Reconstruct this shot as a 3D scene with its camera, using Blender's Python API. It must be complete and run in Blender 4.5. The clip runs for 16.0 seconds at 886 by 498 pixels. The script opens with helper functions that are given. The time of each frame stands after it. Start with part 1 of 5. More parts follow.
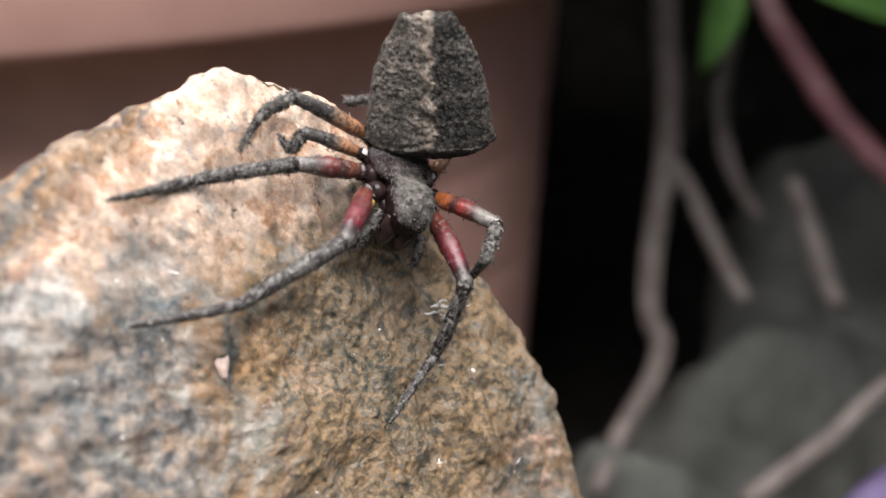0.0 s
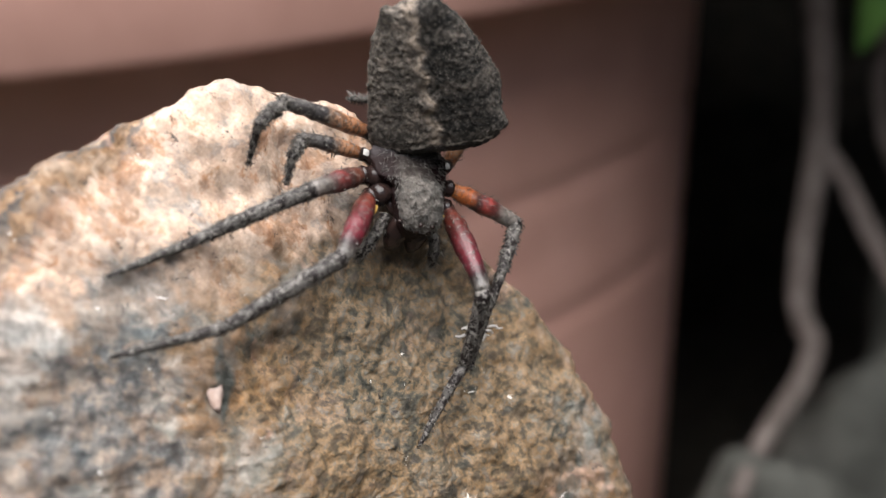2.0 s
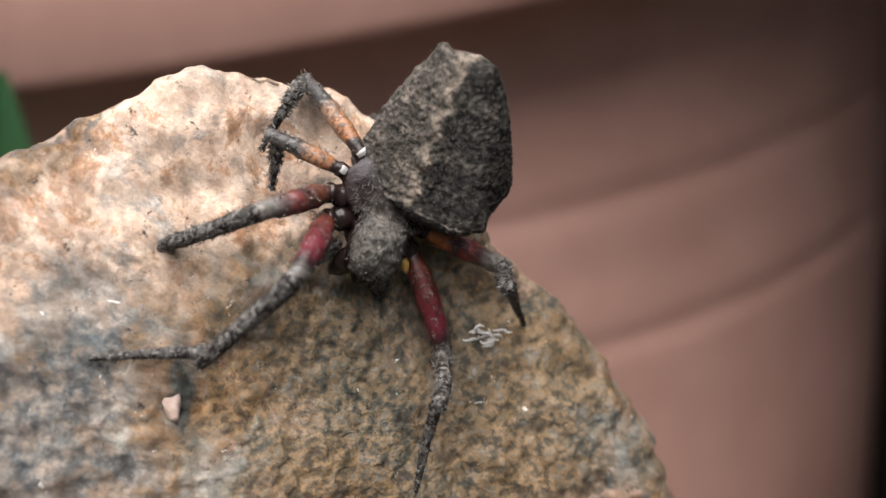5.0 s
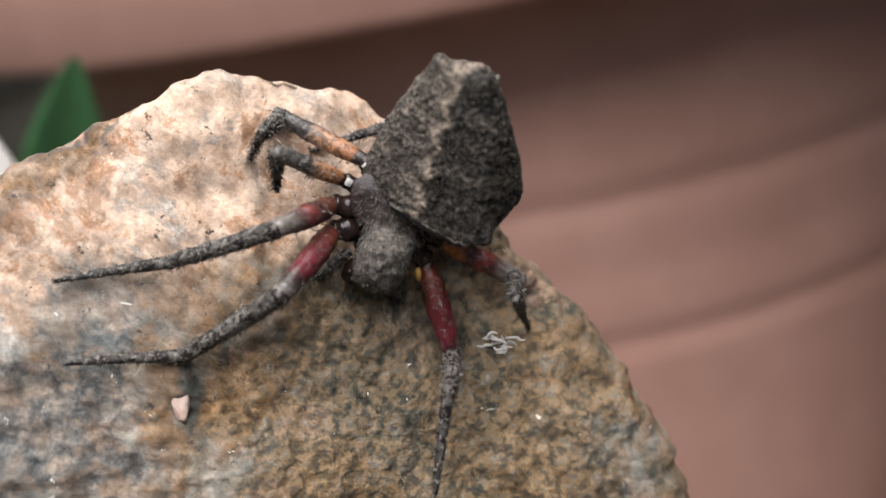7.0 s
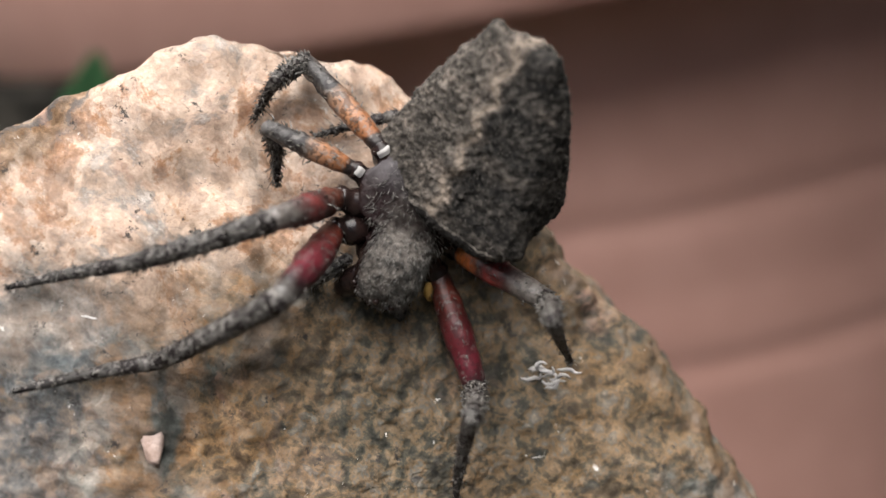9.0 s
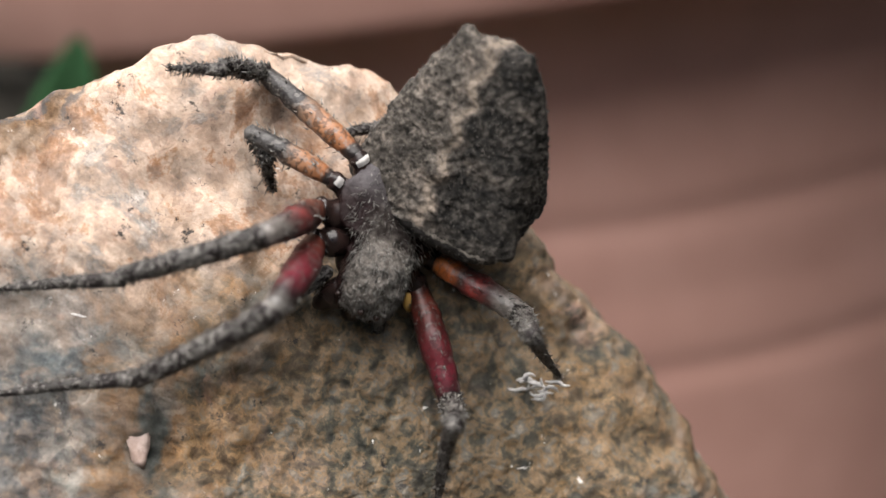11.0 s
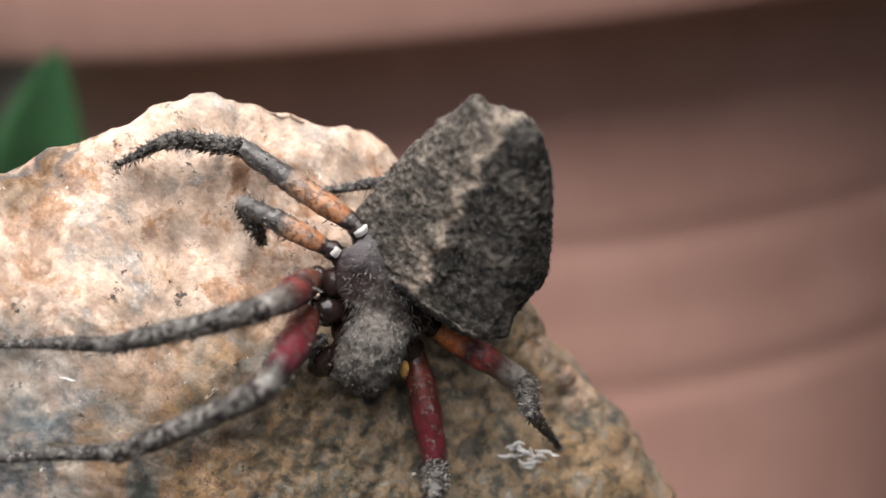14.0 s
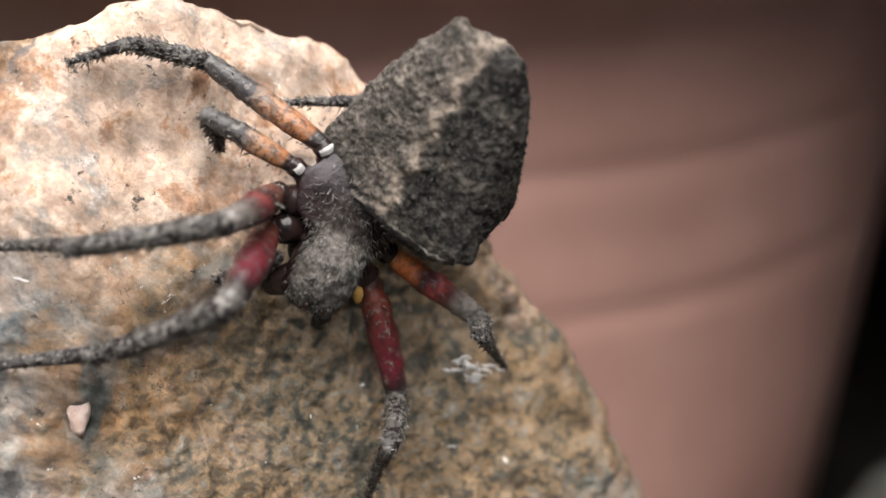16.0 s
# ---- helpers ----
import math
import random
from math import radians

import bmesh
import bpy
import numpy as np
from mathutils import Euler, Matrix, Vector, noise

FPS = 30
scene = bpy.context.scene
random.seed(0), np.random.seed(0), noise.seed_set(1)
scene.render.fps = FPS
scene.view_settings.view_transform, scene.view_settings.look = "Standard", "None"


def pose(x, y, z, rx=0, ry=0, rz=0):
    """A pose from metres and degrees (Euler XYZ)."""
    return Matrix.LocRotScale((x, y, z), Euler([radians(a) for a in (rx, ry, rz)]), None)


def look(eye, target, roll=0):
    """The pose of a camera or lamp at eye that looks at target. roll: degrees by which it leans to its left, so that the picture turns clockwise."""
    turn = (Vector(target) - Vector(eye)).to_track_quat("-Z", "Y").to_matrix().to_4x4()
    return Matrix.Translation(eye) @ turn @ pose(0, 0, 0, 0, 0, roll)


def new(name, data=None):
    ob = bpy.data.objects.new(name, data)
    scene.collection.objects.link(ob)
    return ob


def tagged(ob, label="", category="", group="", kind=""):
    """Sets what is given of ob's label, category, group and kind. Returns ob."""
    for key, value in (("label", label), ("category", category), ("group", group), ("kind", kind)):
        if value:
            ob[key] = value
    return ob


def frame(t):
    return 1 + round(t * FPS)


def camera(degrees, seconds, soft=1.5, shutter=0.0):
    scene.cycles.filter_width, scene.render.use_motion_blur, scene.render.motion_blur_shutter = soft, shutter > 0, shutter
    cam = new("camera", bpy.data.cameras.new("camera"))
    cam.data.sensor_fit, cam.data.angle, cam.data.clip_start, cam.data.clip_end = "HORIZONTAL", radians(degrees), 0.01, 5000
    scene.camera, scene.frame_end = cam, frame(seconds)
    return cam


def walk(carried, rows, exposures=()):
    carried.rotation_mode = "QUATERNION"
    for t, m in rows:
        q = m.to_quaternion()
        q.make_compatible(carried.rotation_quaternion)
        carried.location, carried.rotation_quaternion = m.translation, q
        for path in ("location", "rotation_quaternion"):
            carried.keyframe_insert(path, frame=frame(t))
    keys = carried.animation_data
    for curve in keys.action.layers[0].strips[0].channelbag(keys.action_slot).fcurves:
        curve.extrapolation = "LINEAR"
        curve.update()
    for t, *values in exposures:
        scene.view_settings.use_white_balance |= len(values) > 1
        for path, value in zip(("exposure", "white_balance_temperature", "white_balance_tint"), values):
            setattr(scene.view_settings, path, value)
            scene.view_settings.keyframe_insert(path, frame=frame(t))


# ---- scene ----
cam = camera(46.13, 16.0, soft=1.5)
PATH = [
    (0, pose(0.00407, -0.07991, 0.35686, 68.246, 4.262, -0.949)),
    (0.5, pose(0.00623, -0.07808, 0.35780, 67.897, 3.994, 0.737)),
    (1, pose(0.00839, -0.07755, 0.35692, 68.294, 4.766, 1.901)),
    (1.5, pose(0.01239, -0.07571, 0.35575, 68.649, 6.293, 4.458)),
    (2, pose(0.01563, -0.07174, 0.35525, 68.551, 7.862, 7.422)),
    (2.5, pose(0.01996, -0.06965, 0.35493, 68.903, 9.201, 10.957)),
    (3, pose(0.02513, -0.06580, 0.35343, 69.000, 10.258, 14.717)),
    (3.5, pose(0.02921, -0.06121, 0.35165, 68.969, 11.698, 17.685)),
    (4, pose(0.02865, -0.05880, 0.35130, 68.631, 12.075, 18.148)),
    (6.5, pose(0.03553, -0.06064, 0.34986, 70.191, 13.463, 22.232)),
    (7, pose(0.03628, -0.05565, 0.35151, 68.740, 13.561, 24.325)),
    (7.5, pose(0.03490, -0.05397, 0.34856, 70.930, 14.116, 24.598)),
    (8, pose(0.03450, -0.04937, 0.34823, 70.307, 14.097, 26.443)),
    (8.5, pose(0.03237, -0.04710, 0.34563, 71.486, 14.248, 26.562)),
    (9, pose(0.03005, -0.04363, 0.34560, 70.490, 13.504, 27.350)),
    (9.5, pose(0.02941, -0.04252, 0.34531, 70.487, 13.107, 27.814)),
    (12, pose(0.02862, -0.04457, 0.34762, 69.550, 9.641, 25.985)),
    (12.5, pose(0.02756, -0.04448, 0.34727, 69.311, 9.047, 26.049)),
    (13, pose(0.02435, -0.04476, 0.34989, 67.756, 7.827, 24.365)),
    (13.5, pose(0.02514, -0.04414, 0.35120, 69.221, 8.149, 24.199)),
    (14, pose(0.02701, -0.04297, 0.35083, 69.725, 8.744, 25.173)),
    (14.5, pose(0.02586, -0.04390, 0.34820, 69.179, 8.472, 24.930)),
    (15, pose(0.02463, -0.04404, 0.34849, 65.840, 7.451, 24.699)),
    (15.5, pose(0.02397, -0.04488, 0.34976, 64.528, 5.941, 22.725)),
    (16, pose(0.02378, -0.04585, 0.35064, 65.602, 4.419, 20.398)),
]
EXPOSURE = [(0, 1.5, 6250, 10), (2, 1.35, 6300, 10), (4, 1.2, 6400, 10), (9, 1.05, 6400, 10), (16, 1.3, 6400, 10)]
walk(cam, PATH, EXPOSURE)

# ---- sky and sun ----
world = bpy.data.worlds.new("sky")
scene.world = world
world.use_nodes = True
wn = world.node_tree.nodes
sky = wn.new("ShaderNodeTexSky")
sky.sky_type, sky.sun_disc = "NISHITA", False
SUN_UP, SUN_ROUND = radians(76), radians(140)
sky.sun_elevation, sky.sun_rotation = SUN_UP, SUN_ROUND
sky.dust_density, sky.ozone_density = 6.0, 0.4
world.node_tree.links.new(sky.outputs[0], wn["Background"].inputs[0])
wn["Background"].inputs[1].default_value = 0.05
sun = new("sun", bpy.data.lights.new("sun", "SUN"))
sun.data.energy, sun.data.angle, sun.data.color = 5.0, radians(80), (1.0, 0.965, 0.925)
to_sun = Vector((math.sin(SUN_ROUND) * math.cos(SUN_UP), math.cos(SUN_ROUND) * math.cos(SUN_UP), math.sin(SUN_UP)))
sun.matrix_world = look(to_sun, (0, 0, 0))

# ---- small helpers ----
CM = 0.01


def cm(x, y, z):
    return Vector((x, y, z)) * CM


def mesh_of(name, verts, faces, smooth=True):
    me = bpy.data.meshes.new(name)
    me.from_pydata([tuple(v) for v in verts], [], [tuple(f) for f in faces])
    me.update()
    me.polygons.foreach_set("use_smooth", [smooth] * len(me.polygons))
    return me


def part(name, bm, material, parent, label="", smooth=True):
    """One bmesh or mesh as one object, under a thing or a part."""
    if isinstance(bm, bmesh.types.BMesh):
        me = bpy.data.meshes.new(name)
        bm.to_mesh(me)
        bm.free()
        me.polygons.foreach_set("use_smooth", [smooth] * len(me.polygons))
    else:
        me = bm
    if material and not me.materials:
        me.materials.append(material)
    ob = new(name, me)
    ob.parent = parent
    if label:
        tagged(ob, label)
    return ob


def lattice(p, seed):
    """Value noise from -1 to 1 at rows of points."""
    i = np.floor(p).astype(np.int64)
    f = p - i
    f = f * f * f * (f * (f * 6 - 15) + 10)
    out = np.zeros(len(p))
    for dx in (0, 1):
        for dy in (0, 1):
            for dz in (0, 1):
                h = ((i[:, 0] + dx) * 374761393 + (i[:, 1] + dy) * 668265263 + (i[:, 2] + dz) * 2147483647 + seed * 974634777) & 0xFFFFFFFF
                h = ((h ^ (h >> 13)) * 1274126177) & 0xFFFFFFFF
                h = (h ^ (h >> 16)) & 0xFFFF
                w = (f[:, 0] if dx else 1 - f[:, 0]) * (f[:, 1] if dy else 1 - f[:, 1]) * (f[:, 2] if dz else 1 - f[:, 2])
                out += w * (h / 32767.5 - 1)
    return out


def fbm(p, octaves, seed, gain=0.5):
    out, amp, scale = np.zeros(len(p)), 1.0, 1.0
    for k in range(octaves):
        out += amp * lattice(p * scale + 17.3 * k, seed + k)
        amp, scale = amp * gain, scale * 2.03
    return out


def chips(p, seed):
    """A broken surface: cells, each with a level and a tilt of its own."""
    base = np.floor(p).astype(np.int64)
    best, second, value = np.full(len(p), 9.0), np.full(len(p), 9.0), np.zeros(len(p))
    for dx in (-1, 0, 1):
        for dy in (-1, 0, 1):
            for dz in (-1, 0, 1):
                cell = base + (dx, dy, dz)
                rnd = []
                for k in range(6):
                    h = (cell[:, 0] * 73856093 + cell[:, 1] * 19349663 + cell[:, 2] * 83492791 + (seed * 6 + k) * 2654435761) & 0xFFFFFFFF
                    h = ((h ^ (h >> 15)) * 2246822519) & 0xFFFFFFFF
                    h = ((h ^ (h >> 13)) * 3266489917) & 0xFFFFFFFF
                    rnd.append(((h ^ (h >> 16)) & 0xFFFF) / 65535.0)
                rel = p - cell - np.stack(rnd[:3], 1)
                dist = np.sqrt((rel**2).sum(1))
                here = (rnd[3] - 0.5) + rel[:, 0] * (rnd[4] - 0.5) * 1.6 + rel[:, 2] * (rnd[5] - 0.5) * 1.6
                near = dist < best
                second = np.where(near, best, np.minimum(second, dist))
                value = np.where(near, here, value)
                best = np.where(near, dist, best)
    return value, second - best


# ---- materials ----
def nodes_of(name, shine=0.5):
    m = bpy.data.materials.new(name)
    m.use_nodes = True
    t = m.node_tree
    p = t.nodes["Principled BSDF"]
    p.inputs["Specular IOR Level"].default_value = shine
    return m, t, p


def coords(t, scale, kind="Object"):
    c, m = t.nodes.new("ShaderNodeTexCoord"), t.nodes.new("ShaderNodeMapping")
    m.inputs["Scale"].default_value = (scale, scale, scale) if not isinstance(scale, tuple) else scale
    t.links.new(c.outputs[kind], m.inputs[0])
    return m.outputs[0]


def noise_tex(t, at, scale, detail=6, rough=0.6, distort=0.0):
    n = t.nodes.new("ShaderNodeTexNoise")
    n.inputs["Scale"].default_value, n.inputs["Detail"].default_value = scale, detail
    n.inputs["Roughness"].default_value, n.inputs["Distortion"].default_value = rough, distort
    t.links.new(at, n.inputs["Vector"])
    return n.outputs["Fac"]


def cell_tex(t, at, scale, feature="F1", out="Distance"):
    n = t.nodes.new("ShaderNodeTexVoronoi")
    n.feature = feature
    n.inputs["Scale"].default_value = scale
    t.links.new(at, n.inputs["Vector"])
    return n.outputs[out]


def ramp(t, fac, stops):
    r = t.nodes.new("ShaderNodeValToRGB")
    e = r.color_ramp.elements
    while len(e) < len(stops):
        e.new(0.5)
    for el, (pos, col) in zip(e, stops):
        el.position = pos
        el.color = (*col, 1) if len(col) == 3 else col
    t.links.new(fac, r.inputs[0])
    return r.outputs[0]


def grey(v):
    return (v, v, v)


def blend(t, fac, a, b, how="MIX"):
    m = t.nodes.new("ShaderNodeMix")
    m.data_type, m.blend_type, m.clamp_factor = "RGBA", how, True
    for value, socket in ((fac, m.inputs[0]), (a, m.inputs[6]), (b, m.inputs[7])):
        if isinstance(value, bpy.types.NodeSocket):
            t.links.new(value, socket)
        elif isinstance(value, tuple):
            socket.default_value = (*value, 1)
        else:
            socket.default_value = value
    return m.outputs[2]


def bump(t, bsdf, height, distance, strength=1.0):
    b = t.nodes.new("ShaderNodeBump")
    b.inputs["Strength"].default_value, b.inputs["Distance"].default_value = strength, distance
    t.links.new(height, b.inputs["Height"])
    old = bsdf.inputs["Normal"]
    if old.is_linked:
        t.links.new(old.links[0].from_socket, b.inputs["Normal"])
    t.links.new(b.outputs[0], old)


def calc(t, how, *values):
    n = t.nodes.new("ShaderNodeMath")
    n.operation = how
    for value, socket in zip(values, n.inputs):
        if isinstance(value, bpy.types.NodeSocket):
            t.links.new(value, socket)
        else:
            socket.default_value = value
    return n.outputs[0]


def stone_material():
    """Granite: cream and pink feldspar, grey quartz, rust and olive weathering in zones, dark mica specks."""
    m, t, p = nodes_of("weathered granite", 0.35)
    at = coords(t, 100.0)
    s = t.nodes.new("ShaderNodeSeparateXYZ")
    t.links.new(at, s.inputs[0])
    x, y, z = s.outputs
    big = noise_tex(t, at, 0.8, 5, 0.6, 0.8)
    mid = noise_tex(t, at, 2.4, 7, 0.65, 0.6)
    fine = noise_tex(t, at, 9.0, 7, 0.68, 0.3)
    sugar = noise_tex(t, at, 38.0, 4, 0.7)
    crystal = cell_tex(t, at, 15.0, "F1", "Color")
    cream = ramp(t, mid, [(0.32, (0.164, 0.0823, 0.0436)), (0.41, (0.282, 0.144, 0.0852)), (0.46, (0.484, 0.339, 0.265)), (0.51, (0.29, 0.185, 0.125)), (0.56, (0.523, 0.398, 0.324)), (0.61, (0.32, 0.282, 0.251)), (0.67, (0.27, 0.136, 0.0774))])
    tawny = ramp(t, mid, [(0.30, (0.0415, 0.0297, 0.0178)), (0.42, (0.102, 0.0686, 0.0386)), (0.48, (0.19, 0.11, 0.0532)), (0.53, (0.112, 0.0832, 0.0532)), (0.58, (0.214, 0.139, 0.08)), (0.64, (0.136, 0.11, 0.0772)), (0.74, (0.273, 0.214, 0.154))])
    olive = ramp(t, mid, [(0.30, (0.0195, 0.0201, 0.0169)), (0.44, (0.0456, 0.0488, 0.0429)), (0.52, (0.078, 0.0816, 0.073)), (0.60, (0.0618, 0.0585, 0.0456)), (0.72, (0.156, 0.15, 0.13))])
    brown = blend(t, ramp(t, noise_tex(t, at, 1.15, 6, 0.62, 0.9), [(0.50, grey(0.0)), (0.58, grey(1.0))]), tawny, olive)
    ashen = ramp(t, fine, [(0.30, (0.0183, 0.0217, 0.025)), (0.43, (0.0458, 0.0523, 0.0582)), (0.52, (0.096, 0.1, 0.102)), (0.60, (0.174, 0.143, 0.116)), (0.72, (0.299, 0.266, 0.234))])
    slate = ramp(t, fine, [(0.3, (0.0175, 0.0196, 0.0224)), (0.55, (0.042, 0.0448, 0.0462)), (0.75, (0.091, 0.0875, 0.0805))])
    rust = ramp(t, fine, [(0.3, (0.041, 0.0233, 0.0116)), (0.45, (0.128, 0.0724, 0.0326)), (0.56, (0.223, 0.134, 0.0702)), (0.70, (0.398, 0.281, 0.175))])
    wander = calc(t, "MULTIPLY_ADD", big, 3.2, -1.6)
    # cream crest, brown weathering down the face, the lower tones darkened as shade too
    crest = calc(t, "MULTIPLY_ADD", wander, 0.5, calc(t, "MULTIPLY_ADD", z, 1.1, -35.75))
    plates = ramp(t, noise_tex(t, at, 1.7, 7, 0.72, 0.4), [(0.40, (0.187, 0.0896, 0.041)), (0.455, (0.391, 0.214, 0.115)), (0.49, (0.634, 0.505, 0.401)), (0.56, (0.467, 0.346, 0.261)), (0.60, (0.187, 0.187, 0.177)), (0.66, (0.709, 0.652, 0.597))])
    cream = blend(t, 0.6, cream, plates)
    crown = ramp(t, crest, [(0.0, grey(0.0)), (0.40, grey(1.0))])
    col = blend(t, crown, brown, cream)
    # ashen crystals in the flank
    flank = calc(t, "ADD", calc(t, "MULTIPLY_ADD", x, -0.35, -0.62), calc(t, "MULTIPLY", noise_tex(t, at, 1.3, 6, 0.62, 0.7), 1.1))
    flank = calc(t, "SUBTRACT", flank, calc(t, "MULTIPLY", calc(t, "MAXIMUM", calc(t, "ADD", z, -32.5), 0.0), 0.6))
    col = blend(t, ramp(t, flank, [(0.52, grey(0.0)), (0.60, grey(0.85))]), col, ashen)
    # rust with slate veins over the back slope
    slope = calc(t, "ADD", calc(t, "MULTIPLY_ADD", x, -0.88, -1.63), calc(t, "MULTIPLY_ADD", y, 0.476, calc(t, "MULTIPLY_ADD", fine, 0.16, -0.08)))
    streak = t.nodes.new("ShaderNodeCombineXYZ")
    t.links.new(calc(t, "MULTIPLY", slope, 11.0), streak.inputs[0])
    t.links.new(calc(t, "MULTIPLY", calc(t, "MULTIPLY_ADD", x, 0.63, calc(t, "MULTIPLY", y, 0.78)), 0.9), streak.inputs[1])
    veins = ramp(t, noise_tex(t, streak.outputs[0], 1.0, 6, 0.6, 0.5), [(0.49, grey(0.0)), (0.55, grey(0.95))])
    col = blend(t, ramp(t, slope, [(0.0, grey(0.0)), (0.05, grey(0.92))]), col, blend(t, veins, rust, slate))
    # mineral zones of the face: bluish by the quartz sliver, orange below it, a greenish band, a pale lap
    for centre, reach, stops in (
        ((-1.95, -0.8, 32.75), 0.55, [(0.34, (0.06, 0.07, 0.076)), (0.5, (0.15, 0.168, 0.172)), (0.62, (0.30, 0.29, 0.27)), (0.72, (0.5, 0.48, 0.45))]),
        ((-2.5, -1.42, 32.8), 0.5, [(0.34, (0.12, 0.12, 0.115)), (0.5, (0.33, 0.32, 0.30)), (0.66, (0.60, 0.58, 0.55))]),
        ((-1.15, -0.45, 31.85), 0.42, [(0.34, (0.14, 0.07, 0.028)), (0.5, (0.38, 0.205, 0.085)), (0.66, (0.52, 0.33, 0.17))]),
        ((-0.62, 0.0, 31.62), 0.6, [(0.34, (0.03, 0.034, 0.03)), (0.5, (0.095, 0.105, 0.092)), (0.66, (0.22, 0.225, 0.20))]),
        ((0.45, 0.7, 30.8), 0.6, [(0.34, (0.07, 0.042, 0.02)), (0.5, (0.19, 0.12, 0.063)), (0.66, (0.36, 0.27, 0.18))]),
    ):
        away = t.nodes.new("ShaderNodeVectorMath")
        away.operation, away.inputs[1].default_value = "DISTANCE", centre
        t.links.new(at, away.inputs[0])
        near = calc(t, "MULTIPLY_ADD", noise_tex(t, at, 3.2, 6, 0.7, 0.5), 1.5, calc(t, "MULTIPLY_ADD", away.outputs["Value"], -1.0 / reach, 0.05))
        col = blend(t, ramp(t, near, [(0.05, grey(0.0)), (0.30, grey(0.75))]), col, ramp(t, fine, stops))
    # greenish grey and pink patches
    patch = ramp(t, noise_tex(t, at, 1.7, 7, 0.66, 0.5), [(0.545, grey(0.0)), (0.61, grey(0.8))])
    col = blend(t, calc(t, "MULTIPLY", patch, calc(t, "MULTIPLY_ADD", crown, -0.75, 1.0)), col, blend(t, fine, (0.06, 0.066, 0.06), (0.29, 0.28, 0.25)))
    pink = ramp(t, noise_tex(t, at, 2.2, 5, 0.6, 0.9), [(0.60, grey(0.0)), (0.67, grey(0.5))])
    col = blend(t, pink, col, (0.44, 0.27, 0.20))
    # a mosaic of coarse crystals
    warped = t.nodes.new("ShaderNodeVectorMath")
    warped.operation = "MULTIPLY_ADD"
    lump = t.nodes.new("ShaderNodeTexNoise")
    lump.inputs["Scale"].default_value, lump.inputs["Detail"].default_value = 5.0, 5.0
    t.links.new(at, lump.inputs["Vector"])
    t.links.new(lump.outputs["Color"], warped.inputs[0])
    warped.inputs[1].default_value = (0.22, 0.22, 0.22)
    t.links.new(at, warped.inputs[2])
    for scale, lo, hi, share in ((5.0, 0.46, 0.60, 0.6), (10.0, 0.44, 0.58, 0.65)):
        pick = cell_tex(t, warped.outputs[0], scale, "F1", "Color")
        kind = ramp(t, pick, [(0.0, (0.055, 0.0584, 0.0606)), (0.22, (0.138, 0.131, 0.124)), (0.40, (0.275, 0.185, 0.131)), (0.58, (0.185, 0.104, 0.0516)), (0.72, (0.385, 0.33, 0.282)), (0.86, (0.0412, 0.0344, 0.0262)), (1.0, (0.248, 0.15, 0.116))])
        spread = ramp(t, noise_tex(t, at, scale * 0.45, 4, 0.6), [(lo, grey(0.0)), (hi, grey(share))])
        dulled = blend(t, 0.5, kind, col)
        col = blend(t, spread, col, dulled)
    # an olive-brown stain low on the face, deepened to hold the shade there
    apart = t.nodes.new("ShaderNodeVectorMath")
    apart.operation, apart.inputs[1].default_value = "DISTANCE", (-0.2, 0.3, 31.2)
    t.links.new(at, apart.inputs[0])
    stain_shade = calc(t, "MULTIPLY_ADD", mid, 1.6, calc(t, "MULTIPLY_ADD", apart.outputs["Value"], -0.55, 0.5))
    col = blend(t, ramp(t, stain_shade, [(0.36, grey(0.0)), (0.58, grey(0.72))]), col, ramp(t, fine, [(0.36, (0.014, 0.013, 0.010)), (0.46, (0.055, 0.046, 0.028)), (0.53, (0.19, 0.115, 0.05)), (0.60, (0.07, 0.07, 0.058)), (0.70, (0.24, 0.19, 0.13))]))
    # crystals, sugar grain, mica and glints
    col = blend(t, 0.45, col, ramp(t, crystal, [(0.0, grey(0.35)), (0.35, grey(0.75)), (0.7, grey(1.0)), (1.0, grey(1.4))]), "MULTIPLY")
    col = blend(t, 0.5, col, ramp(t, sugar, [(0.3, grey(0.55)), (0.5, grey(0.85)), (0.7, grey(1.2))]), "MULTIPLY")
    mica = ramp(t, noise_tex(t, at, 7.5, 7, 0.8), [(0.36, grey(0.95)), (0.40, grey(0.0))])
    col = blend(t, mica, col, (0.025, 0.022, 0.02))
    glint = ramp(t, noise_tex(t, at, 6.0, 6, 0.75, 0.6), [(0.655, grey(0.0)), (0.70, grey(0.9))])
    col = blend(t, glint, col, (0.74, 0.71, 0.67))
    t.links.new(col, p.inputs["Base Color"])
    t.links.new(ramp(t, fine, [(0.4, grey(0.9)), (0.68, grey(0.45))]), p.inputs["Roughness"])
    bump(t, p, fine, 0.0002, 0.8)
    bump(t, p, sugar, 0.00008, 0.8)
    return m


def plain_material(name, stops, scale, rough=0.6, relief=0.0, detail=6, metal=0.0, shine=0.3):
    m, t, p = nodes_of(name, shine)
    at = coords(t, 100.0)
    n = noise_tex(t, at, scale, detail, 0.62, 0.3)
    t.links.new(ramp(t, n, stops), p.inputs["Base Color"])
    p.inputs["Roughness"].default_value, p.inputs["Metallic"].default_value = rough, metal
    if relief:
        bump(t, p, noise_tex(t, at, scale * 3, 6, 0.65), relief, 0.8)
    return m


